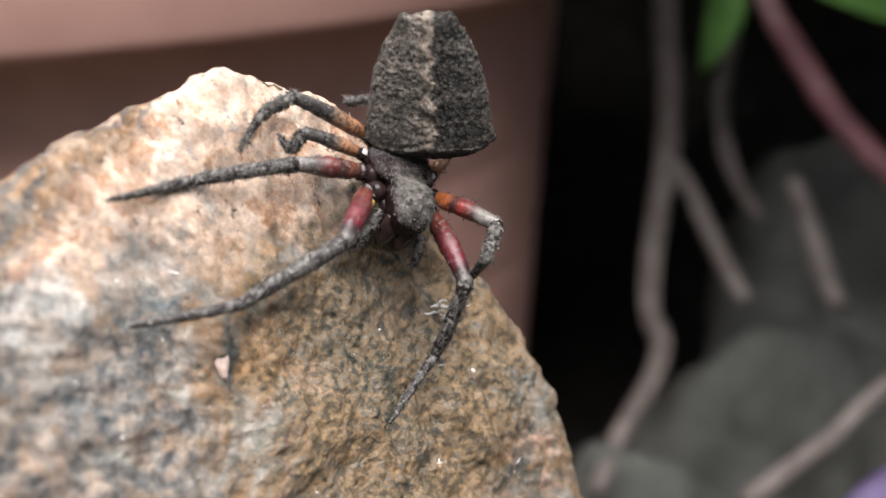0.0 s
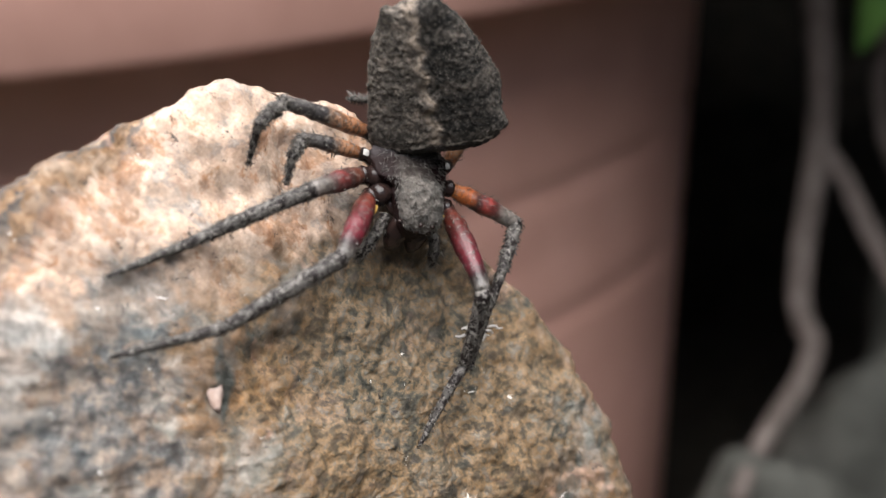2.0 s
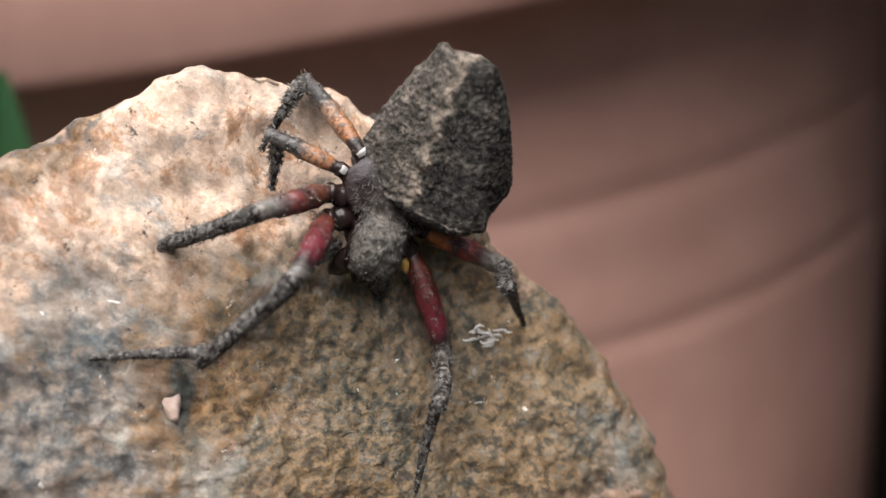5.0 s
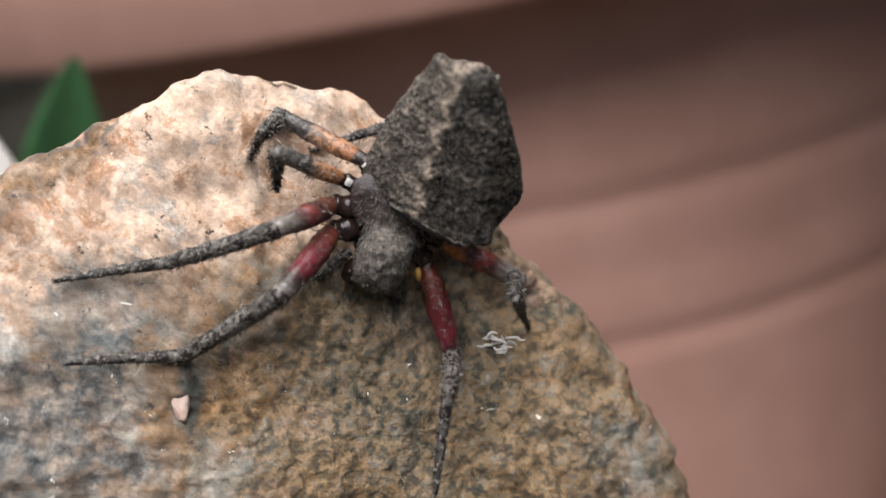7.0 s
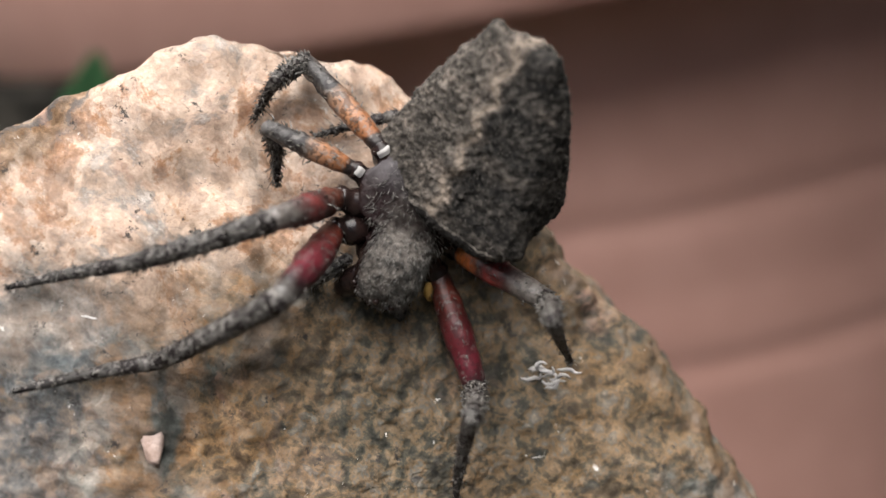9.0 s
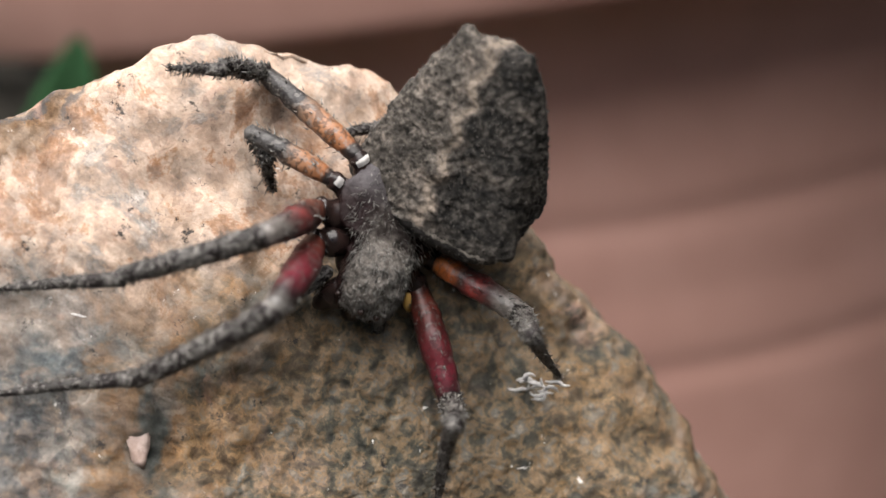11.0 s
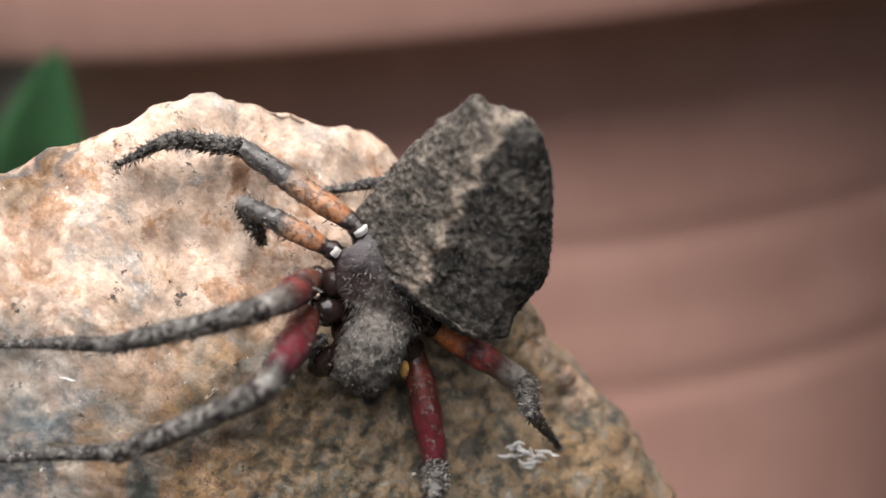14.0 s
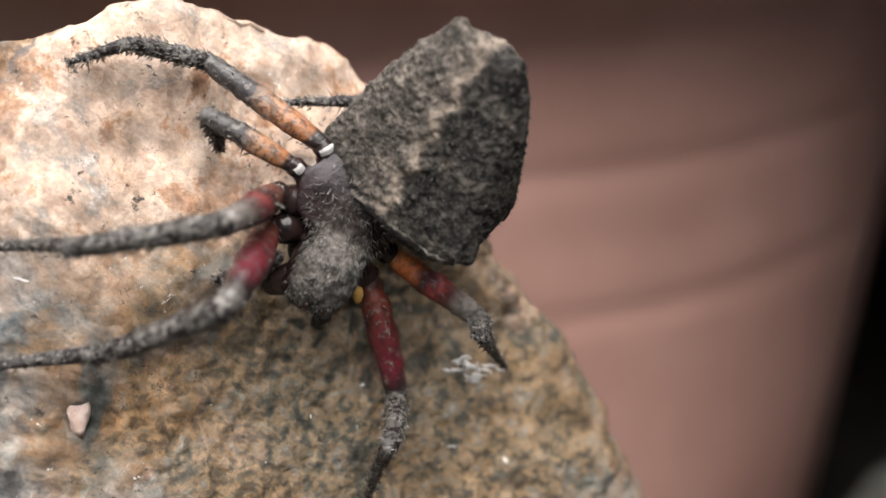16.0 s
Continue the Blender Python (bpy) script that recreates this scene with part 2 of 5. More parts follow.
STONE = stone_material()
POT = plain_material("faded terracotta plastic", [(0.3, (0.47, 0.265, 0.218)), (0.55, (0.53, 0.305, 0.252)), (0.8, (0.59, 0.35, 0.295))], 0.3, 0.5, 0.0002)
SOIL = plain_material("dark damp soil", [(0.3, (0.010, 0.009, 0.007)), (0.6, (0.03, 0.026, 0.02)), (0.8, (0.06, 0.05, 0.038))], 0.5, 0.9, 0.004)
GREYSTONE = plain_material("grey garden stone", [(0.3, (0.03, 0.03, 0.026)), (0.55, (0.065, 0.066, 0.058)), (0.8, (0.11, 0.108, 0.096))], 0.4, 0.85, 0.002)
PALESTONE = plain_material("pale quartz stone", [(0.3, (0.50, 0.49, 0.47)), (0.7, (0.72, 0.70, 0.68))], 0.8, 0.7, 0.0006)
ROOT = plain_material("pale dead root", [(0.3, (0.07, 0.056, 0.05)), (0.55, (0.13, 0.108, 0.098)), (0.8, (0.21, 0.18, 0.165))], 0.9, 0.8, 0.0008)
SKY_BLOCK = plain_material("dark light-blocking ring", [(0.3, (0.012, 0.02, 0.008)), (0.6, (0.03, 0.05, 0.02)), (0.8, (0.06, 0.09, 0.035))], 0.15, 0.8, 0.02)
LEAF = plain_material("green leaf", [(0.3, (0.06, 0.14, 0.03)), (0.6, (0.13, 0.26, 0.06)), (0.8, (0.2, 0.34, 0.1))], 0.8, 0.45)
STEM = plain_material("reddish stem", [(0.3, (0.08, 0.03, 0.035)), (0.55, (0.15, 0.06, 0.065)), (0.75, (0.32, 0.22, 0.21))], 0.5, 0.5)


# ---- ground and bank ----
def sheet(name, n, where):
    u = np.linspace(0, 1, n)
    uu, vv = np.meshgrid(u, u)
    verts = where(uu.ravel(), vv.ravel())
    k = np.arange(n * n).reshape(n, n)
    faces = np.stack([k[:-1, :-1], k[:-1, 1:], k[1:, 1:], k[1:, :-1]], -1).reshape(-1, 4)
    return mesh_of(name, verts, faces.tolist())


def ground_at(u, v):
    a, r = u * 2 * math.pi, 3.0 * (20000.0 / 3.0) ** v
    x, y = r * np.cos(a), 20 + r * np.sin(a)
    p = np.stack([x, y, 0 * x], 1)
    z = 0.9 * fbm(p / 9.0, 4, 3) * np.clip(400 / r, 0, 1)
    return np.stack([x, y, z], 1) * CM


ground = tagged(part("ground", sheet("ground", 160, ground_at), SOIL, None), "dark damp garden soil under the stones", "ground", kind="structure")


def bank_at(u, v):
    """Soil bank, its unseen top leaned over roots beside the pot to shade them."""
    x = -130 + 260 * u
    z = -3 + 53 * np.minimum(v / 0.6, 1) + 4 * np.maximum(v - 0.6, 0)
    lean = 58 * np.clip((v - 0.42) / 0.58, 0, 1) ** 1.3 * np.clip((x - 2) / 8, 0, 1)
    y = 60 - lean
    p = np.stack([x, y, z], 1)
    y = y + 4 * fbm(p / 14.0, 5, 8)
    z = z + 2 * fbm(p / 9.0, 4, 18)
    return np.stack([x, y, z], 1) * CM


bank = tagged(part("backdrop", sheet("backdrop", 140, bank_at), SOIL, None), "dark soil bank behind the pot and roots, with an unseen shading overhang", "backdrop", kind="structure")


def sky_block_at(u, v):
    """Unseen ring added all round; blocks low sky light, open overhead only."""
    a = u * 2 * math.pi
    r = 115 + 20 * v
    x, y, z = r * np.cos(a), 10 + r * np.sin(a), -4 + (105 + 60 * np.clip(0.5 + np.sin(a), 0, 1) - 42 * np.clip(np.cos(a + 0.9), 0, 1) ** 2) * v
    p = np.stack([x, y, z], 1)
    k = 1 + 0.10 * fbm(p / 30.0, 4, 71)
    return np.stack([x * k, 10 + (y - 10) * k, z + 6 * fbm(p / 25.0, 3, 73)], 1) * CM


sky_block = tagged(part("backdrop", sheet("backdrop", 150, sky_block_at), SKY_BLOCK, None), "unseen dark ring added round the spot to block low light", "backdrop", kind="structure")


# ---- the stone ----
FACES = [  # outward way, and how far out along it, in centimetres
    ((0.698, -0.626, 0.349), 10.634),
    ((-0.904, -0.302, 0.302), 14.016),
    ((0.501, -0.852, 0.150), 6.787),
    ((-0.202, 0.978, 0.050), 7.956),
    ((0.116, -0.207, 0.971), 33.36),
    ((-0.566, -0.197, 0.801), 29.147),
    ((0.584, 0.696, 0.418), 14.705),
    ((-0.497, 0.811, 0.308), 11.910),
    ((0.525, 0.254, 0.812), 28.718),
    ((0.805, 0.580, 0.128), 5.679),
    ((0.661, -0.569, 0.489), 15.496),
    ((0.000, 0.000, -1.000), 0.800),
    ((-0.578, 0.405, 0.709), 25.30),
    ((0.278, 0.653, 0.704), 24.45),
    ((0.171, -0.717, 0.676), 23.491),
    ((0.790, 0.134, 0.599), 20.144),
    ((-0.664, 0.144, 0.734), 26.501),
    ((-0.752, 0.551, 0.361), 15.819),
]
HEART = np.array((-0.8, 0.6, 30.6))
BLUNT = 9.0


def stone_level(p):
    """How far points lie outside the stone, with blunted edges, and the way outward."""
    ways = np.array([np.array(n) / np.linalg.norm(n) for n, _ in FACES])
    d = p @ ways.T - np.array([o for _, o in FACES])
    most = d.max(1)
    w = np.exp(BLUNT * (d - most[:, None]))
    out = (w / w.sum(1)[:, None]) @ ways
    return most + np.log(w.sum(1)) / BLUNT, out / np.linalg.norm(out, axis=1)[:, None]


def seated(where, sunk=0.0):
    """A place on the stone's skin below or above the one given, and the way outward there, in centimetres."""
    p = np.array([where], float)
    for _ in range(6):
        level, out = stone_level(p)
        p = p - out * (level[:, None] + sunk)
    return Vector(p[0]), Vector(out[0])


def build_stone():
    bm = bmesh.new()
    bmesh.ops.create_icosphere(bm, subdivisions=8, radius=1.0)
    ways = np.array([v.co for v in bm.verts])
    ways /= np.linalg.norm(ways, axis=1)[:, None]
    faces = [[v.index for v in f.verts] for f in bm.faces]
    bm.free()
    front = np.array((0.45, -0.62, 0.64)) / np.linalg.norm((0.45, -0.62, 0.64))
    c = np.clip(ways @ front, -1, 1)
    angle = np.arccos(c)
    side = ways - c[:, None] * front
    side /= np.linalg.norm(side, axis=1)[:, None] + 1e-12
    angle = math.pi * (angle / math.pi) ** 1.55
    ways = front * np.cos(angle)[:, None] + side * np.sin(angle)[:, None]
    near, far = np.zeros(len(ways)), np.full(len(ways), 60.0)
    for _ in range(40):
        mid = 0.5 * (near + far)
        inside = stone_level(HEART + ways * mid[:, None])[0] < 0
        near, far = np.where(inside, mid, near), np.where(inside, far, mid)
    p = HEART + ways * near[:, None]
    out = stone_level(p)[1]
    lumps = 0.10 * fbm(p / 1.1, 3, 21)
    q = p + 0.07 * np.stack([fbm(p / 0.4, 4, s, 0.6) for s in (31, 32, 33)], 1)
    big, gap_big = chips(q / (1.3, 1.0, 0.8), 5)
    small, gap = chips(q / (0.36, 0.36, 0.30) + 9, 6)
    mini, _ = chips(q / (0.13, 0.13, 0.10) + 4, 7)
    tiny = fbm(p / 0.09, 4, 44, 0.65)
    grains = fbm(p / 0.24, 3, 57, 0.6)
    off = lumps + 0.09 * big * np.clip(gap_big / 0.4, 0, 1) + 0.022 * small * np.clip(gap / 0.2, 0, 1) + 0.009 * mini + 0.028 * grains + 0.009 * tiny - 0.02
    for x, y, z, depth, wide in ((-1.24, -0.40, 32.08, 0.10, 0.10), (-1.05, -0.28, 32.14, 0.04, 0.07), (-0.52, -0.2, 31.0, 0.07, 0.13), (-2.1, -1.4, 32.13, 0.05, 0.09), (0.4, 0.85, 30.9, 0.05, 0.10)):
        off -= depth * np.exp(-((p - np.array((x, y, z))) ** 2).sum(1) / wide**2)
    ways = out
    return mesh_of("stone", (p + ways * off[:, None]) * CM, faces)


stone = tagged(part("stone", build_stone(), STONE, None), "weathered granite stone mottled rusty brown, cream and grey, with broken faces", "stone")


# ---- the pot ----
POT_AXIS = (-15.38, 38.28)


def turned(name, profile, steps=128):
    """A body of revolution from radius and height rows, in centimetres."""
    verts, faces, n = [], [], len(profile)
    for i in range(steps):
        a = 2 * math.pi * i / steps
        for r, z in profile:
            verts.append((r * math.cos(a) * CM, r * math.sin(a) * CM, z * CM))
    for i in range(steps):
        j = (i + 1) % steps
        for k in range(n - 1):
            faces.append((i * n + k, j * n + k, j * n + k + 1, i * n + k + 1))
    return mesh_of(name, verts, faces)


def build_pot():
    root = new("plant_pot")
    root.matrix_basis = pose(POT_AXIS[0] * CM, POT_AXIS[1] * CM, 0.0, -0.9, 1.8, 0)
    tagged(root, "faded terracotta plant pot with overhanging rim and grooved side", "plant pot")

    def r(z):
        return 19.66 + 0.095 * (z - 25.55)

    body = [(r(0.2) - 0.6, 0.0), (r(0.2), 0.5)]
    for z in np.arange(1.0, 34.6, 0.25):
        groove = sum(d * math.exp(-(((z - g) / 0.40) ** 2)) for g, d in ((24.75, 0.17), (22.4, 0.03), (19.88, 0.15)))
        body.append((r(z) - groove, z))
    body += [(r(34.6), 34.6), (r(34.6) - 0.6, 34.6), (r(2) - 0.6, 1.0), (0.01, 1.0)]
    part("body", turned("body", body), POT, root)
    e = r(31.4) + 3.6
    rim = [(r(33.0) - 0.1, 32.9), (r(32) + 0.1, 31.6), (e - 0.5, 31.0), (e - 0.15, 31.05), (e, 31.25), (e + 0.35, 37.4), (e + 0.1, 37.9), (e - 0.8, 38.0), (e - 1.2, 37.7), (e - 1.5, 32.9)]
    band = part("rim", turned("rim", rim), POT, root, "thick overhanging rim band")
    band.location.z = 0.4 * CM
    part("soil", turned("soil", [(e - 1.3, 36.2), (12.0, 36.7), (4.0, 37.0), (0.01, 37.1)]), SOIL, root, "dark potting soil")
    return root


build_pot()


# ---- roots ----
def tube(name, pts, radii, sides=8, wobble=0.0, seed=0):
    """A round strand through points (Catmull-Rom), in centimetres."""
    pts = [Vector(p) for p in pts]
    line, rad = [], []
    for i in range(len(pts) - 1):
        a, b = pts[max(i - 1, 0)], pts[i]
        c, d = pts[i + 1], pts[min(i + 2, len(pts) - 1)]
        for s in range(6):
            u = s / 6
            line.append(0.5 * ((2 * b) + (c - a) * u + (2 * a - 5 * b + 4 * c - d) * u * u + (3 * b - a - 3 * c + d) * u**3))
            rad.append(radii[i] * (1 - u) + radii[i + 1] * u)
    line.append(pts[-1])
    rad.append(radii[-1])
    rng = random.Random(seed)
    verts, faces = [], []
    for i, (p, r) in enumerate(zip(line, rad)):
        ahead = (line[min(i + 1, len(line) - 1)] - line[max(i - 1, 0)]).normalized()
        side = ahead.orthogonal().normalized() if i == 0 else (side - ahead * side.dot(ahead)).normalized()
        up = ahead.cross(side)
        for k in range(sides):
            a = 2 * math.pi * k / sides
            rr = r * (1 + wobble * rng.uniform(-1, 1))
            verts.append((p + side * math.cos(a) * rr + up * math.sin(a) * rr) * CM)
    for i in range(len(line) - 1):
        for k in range(sides):
            j = (k + 1) % sides
            faces.append((i * sides + k, i * sides + j, (i + 1) * sides + j, (i + 1) * sides + k))
    faces.append(tuple(reversed(range(sides))))
    faces.append(tuple(range((len(line) - 1) * sides, len(line) * sides)))
    return mesh_of(name, verts, faces)


# ---- roots, stones and leaves behind ----
def root_strand(pts, radii, label, seed, material=None, name="hanging_root", category="root", slim=0.62):
    return tagged(part(name, tube(name, pts, [r * slim for r in radii], 10, 0.12, seed), material or ROOT, None), label, category)


STRAND_A = [(10.0, 36.6, 29.4), (9.8, 35.2, 27.3), (9.7, 34.3, 25.4), (9.4, 33.2, 23.1), (8.7, 31.5, 20.8), (8.0, 29.8, 19.0), (7.8, 28.7, 17.8), (8.0, 27.6, 16.9), (7.1, 25.3, 16.5), (5.7, 23.0, 16.2), (4.4, 20.4, 15.6)]
STRAND_B = [(9.4, 32.9, 22.7), (10.1, 31.6, 21.4), (10.4, 30.3, 20.4), (10.7, 28.8, 19.5), (11.0, 27.2, 18.7)]
STRAND_C = [(13.1, 37.8, 28.6), (12.9, 36.9, 26.3), (12.3, 36.0, 24.1), (12.3, 34.9, 22.1), (12.7, 33.7, 20.7), (13.2, 32.7, 19.8)]
STRAND_D = [(13.8, 30.6, 22.1), (13.9, 29.7, 21.3), (14.1, 28.5, 20.0), (14.2, 27.4, 19.0), (14.3, 26.5, 18.5)]
STICK = [(7.9, 16.2, 17.8), (9.5, 17.2, 18.1), (11.0, 18.1, 18.5), (12.4, 19.1, 19.0), (14.1, 20.0, 19.7)]
VINE = [(12.9, 33.8, 30.0), (13.4, 32.9, 28.3), (14.2, 31.7, 26.6), (14.9, 30.5, 25.1), (15.7, 29.3, 23.9), (16.5, 28.1, 23.0), (17.3, 26.9, 22.4)]
root_strand(STRAND_A, [0.92, 0.90, 0.86, 0.82, 0.78, 0.74, 0.70, 0.70, 0.66, 0.55, 0.4], "thick pale dead root hanging down the soil bank", 1)
root_strand(STRAND_B, [0.6, 0.62, 0.6, 0.58, 0.5], "thin pale root branching off sideways", 2)
root_strand(STRAND_C, [0.6, 0.6, 0.58, 0.56, 0.5, 0.4], "thin dark-grey root before the bank", 3)
root_strand(STRAND_D, [0.5, 0.62, 0.66, 0.6, 0.5], "short broken brownish root stub", 4)
root_strand(STICK, [0.42, 0.46, 0.46, 0.42, 0.36], "pale dry stick lying on the stones", 5, name="stick", category="stick")
root_strand(VINE, [0.75, 0.78, 0.82, 0.84, 0.82, 0.8, 0.75], "smooth purplish-red vine arching down", 6, STEM, "vine", "vine")


def lump_stone(name, at, size, seed, material, label, turn=0.0, detail=5):
    bm = bmesh.new()
    bmesh.ops.create_icosphere(bm, subdivisions=detail, radius=1.0)
    w = np.array([v.co for v in bm.verts])
    w /= np.linalg.norm(w, axis=1)[:, None]
    faces = [[v.index for v in f.verts] for f in bm.faces]
    bm.free()
    inv = []
    rng = random.Random(seed)
    for _ in range(14):
        n = Vector((rng.gauss(0, 1), rng.gauss(0, 1), rng.gauss(0, 1))).normalized()
        inv.append(np.maximum(w @ np.array(n), 1e-4) / rng.uniform(0.78, 1.0))
    r = 1 / (((np.array(inv) ** 8).sum(0)) ** (1 / 8) + 0.02)
    r = np.minimum(r, 1.3) * (1 + 0.05 * fbm(w * 3, 4, seed))
    p = w * r[:, None] * np.array(size)
    c, s = math.cos(turn), math.sin(turn)
    p = np.stack([p[:, 0] * c - p[:, 1] * s, p[:, 0] * s + p[:, 1] * c, p[:, 2]], 1)
    ob = part(name, mesh_of(name, p * CM, faces), material, None)
    ob.location = cm(*at)
    return tagged(ob, label, "stone")


lump_stone("garden_stone", (12.0, 28.5, 7.2), (8.5, 5.0, 9.0), 11, GREYSTONE, "mossy grey garden stone below the roots", 0.3)
lump_stone("garden_stone", (19.0, 36.0, 9.5), (8.0, 4.6, 9.6), 12, GREYSTONE, "dull grey stone wedged against the soil bank", -0.2)
lump_stone("garden_stone", (6.6, 22.0, 6.4), (4.6, 3.6, 8.4), 13, GREYSTONE, "low grey stone beside the pot", 0.9)
lump_stone("garden_stone", (16.5, 21.5, 8.0), (5.5, 4.6, 9.6), 14, GREYSTONE, "rough grey stone lying under the vine", 0.1)
lump_stone("garden_stone", (-7.0, 3.6, 15.9), (2.2, 2.0, 16.4), 15, PALESTONE, "tall pale stone standing behind the granite one", 0.4)


def leaf_blade(name, base, tip, width, up, label, material=None, arch=0.12):
    """A pointed blade with a midrib fold and a slight arch, in centimetres."""
    base, tip = Vector(base), Vector(tip)
    along = tip - base
    side = along.cross(Vector(up)).normalized()
    face = side.cross(along).normalized()
    verts, faces, n, m = [], [], 14, 6
    for layer in (1, -1):
        for i in range(n + 1):
            u = i / n
            w = width * (math.sin(math.pi * min(u * 0.92 + 0.06, 1)) ** 0.8) * (1 - 0.35 * u)
            for k in range(m + 1):
                s = (k / m - 0.5) * 2
                p = base + along * u + side * s * w * 0.5
                p += face * (arch * along.length * math.sin(math.pi * u) + 0.16 * w * abs(s) + 0.012 * layer)
                verts.append(p * CM)
    row, size = m + 1, (n + 1) * (m + 1)
    for i in range(n):
        for k in range(m):
            a = i * row + k
            faces.append((a, a + 1, a + row + 1, a + row))
            faces.append((size + a, size + a + row, size + a + row + 1, size + a + 1))
    for i in range(n):
        for k in (0, m):
            a = i * row + k
            faces.append((a, a + row, size + a + row, size + a))
    return tagged(part(name, mesh_of(name, verts, faces), material or LEAF, None), label, "leaf")


leaf_blade("leaf", (12.0, 34.1, 30.0), (10.8, 33.2, 26.1), 2.0, (0.2, -1, 0.2), "bright green pointed leaf hanging by the root")
leaf_blade("leaf", (13.8, 31.5, 30.0), (17.2, 28.6, 28.0), 2.6, (0.0, -0.8, 0.6), "bright green leaf above the red vine")
leaf_blade("leaf", (13.5, 15.2, 18.9), (9.2, 14.0, 18.3), 1.6, (0, -0.4, 1), "dull purple leaf lying over the grey stones",
           plain_material("purple leaf", [(0.3, (0.04, 0.025, 0.07)), (0.7, (0.09, 0.06, 0.14))], 0.8, 0.5))
leaf_blade("leaf", (-11.9, 8.0, 29.8), (-9.4, 7.2, 33.4), 2.0, (0.4, -0.9, -0.1), "dark green strap leaf between stone and pot",
           plain_material("dark strap leaf", [(0.3, (0.03, 0.085, 0.035)), (0.6, (0.045, 0.13, 0.05)), (0.8, (0.065, 0.17, 0.07))], 0.8, 0.6), arch=0.05)


# ---- scraps on the stone ----
def build_scrap():
    """A curled whitish scrap of dried silk."""
    root = new("dried_scrap")
    root.location = seated((0.20, 0.92, 31.52), -0.06)[0] * CM
    tagged(root, "tiny curled whitish scrap of dried silk on the stone", "scrap")
    rng = random.Random(77)
    for k in range(9):
        at, way, pts = Vector((rng.uniform(-0.12, 0.10), rng.uniform(-0.03, 0.03), rng.uniform(-0.05, 0.05))), rng.uniform(0, 6.28), []
        for _ in range(5):
            pts.append(tuple(at))
            way += rng.uniform(-1.3, 1.3)
            at = at + Vector((math.cos(way) * 0.045, rng.uniform(-0.012, 0.012), math.sin(way) * 0.03))
        part("strand", tube("strand", pts, [0.005, 0.010, 0.014, 0.010, 0.004], 8, 0.3, 40 + k), WHITE, root)


def build_flake(name, where, size, turn, material, label, seed):
    """A thin broken flake of mineral lying in the stone's face."""
    bm = bmesh.new()
    bmesh.ops.create_icosphere(bm, subdivisions=3, radius=1.0)
    for v in bm.verts:
        n = float(lattice(np.array([v.co * 2.2]), seed)[0])
        v.co = Vector((v.co.x * size[0], v.co.y * size[1], v.co.z * size[2])) * (1 + 0.35 * n) * CM
    ob = part(name, bm, material, None)
    place, way = seated(where, 0.015)
    flat = way.to_track_quat("Z", "Y").to_matrix().to_4x4()
    ob.matrix_world = Matrix.Translation(place * CM) @ flat @ Matrix.Rotation(radians(turn), 4, "Z")
    return tagged(ob, label, "stone flake")


# ---- the spider ----
def part_material(name, build, shine=0.15):
    m, t, p = nodes_of(name, shine)
    build(t, p)
    return m


def along(t, length):
    """0 to 1 along a limb piece, which runs along its own y."""
    c, s, d = t.nodes.new("ShaderNodeTexCoord"), t.nodes.new("ShaderNodeSeparateXYZ"), t.nodes.new("ShaderNodeMath")
    t.links.new(c.outputs["Object"], s.inputs[0])
    d.operation = "DIVIDE"
    d.inputs[1].default_value = length * CM
    t.links.new(s.outputs[1], d.inputs[0])
    return d.outputs[0]


def limb_material(name, length, stops, rough, spots, shine=0.2):
    """Bands of colour along a limb piece, with dark flecks and fine relief."""

    def build(t, p):
        at = coords(t, 100.0)
        wav = noise_tex(t, at, 14.0, 3, 0.6)
        shift = t.nodes.new("ShaderNodeMath")
        shift.operation, shift.inputs[1].default_value = "MULTIPLY_ADD", 0.16
        t.links.new(wav, shift.inputs[0])
        base = t.nodes.new("ShaderNodeMath")
        base.operation, base.inputs[1].default_value = "SUBTRACT", 0.08
        t.links.new(along(t, length), base.inputs[0])
        t.links.new(base.outputs[0], shift.inputs[2])
        col = ramp(t, shift.outputs[0], stops)
        fleck = ramp(t, noise_tex(t, at, 20.0, 3, 0.62), [(0.475, grey(1.0)), (0.51, grey(0.0))])
        half = t.nodes.new("ShaderNodeMath")
        half.operation, half.inputs[1].default_value = "MULTIPLY", spots
        t.links.new(fleck, half.inputs[0])
        col = blend(t, half.outputs[0], col, (0.010, 0.007, 0.007))
        pale = ramp(t, noise_tex(t, at, 24.0, 3, 0.6), [(0.57, grey(0.0)), (0.61, grey(1.0))])
        half2 = t.nodes.new("ShaderNodeMath")
        half2.operation, half2.inputs[1].default_value = "MULTIPLY", spots * 0.8
        t.links.new(pale, half2.inputs[0])
        col = blend(t, half2.outputs[0], col, (0.16, 0.148, 0.136))
        t.links.new(col, p.inputs["Base Color"])
        p.inputs["Roughness"].default_value = rough
        bump(t, p, noise_tex(t, at, 40.0, 4, 0.6), 0.00002 + 0.0001 * spots, 0.8)

    return part_material(name, build, shine)


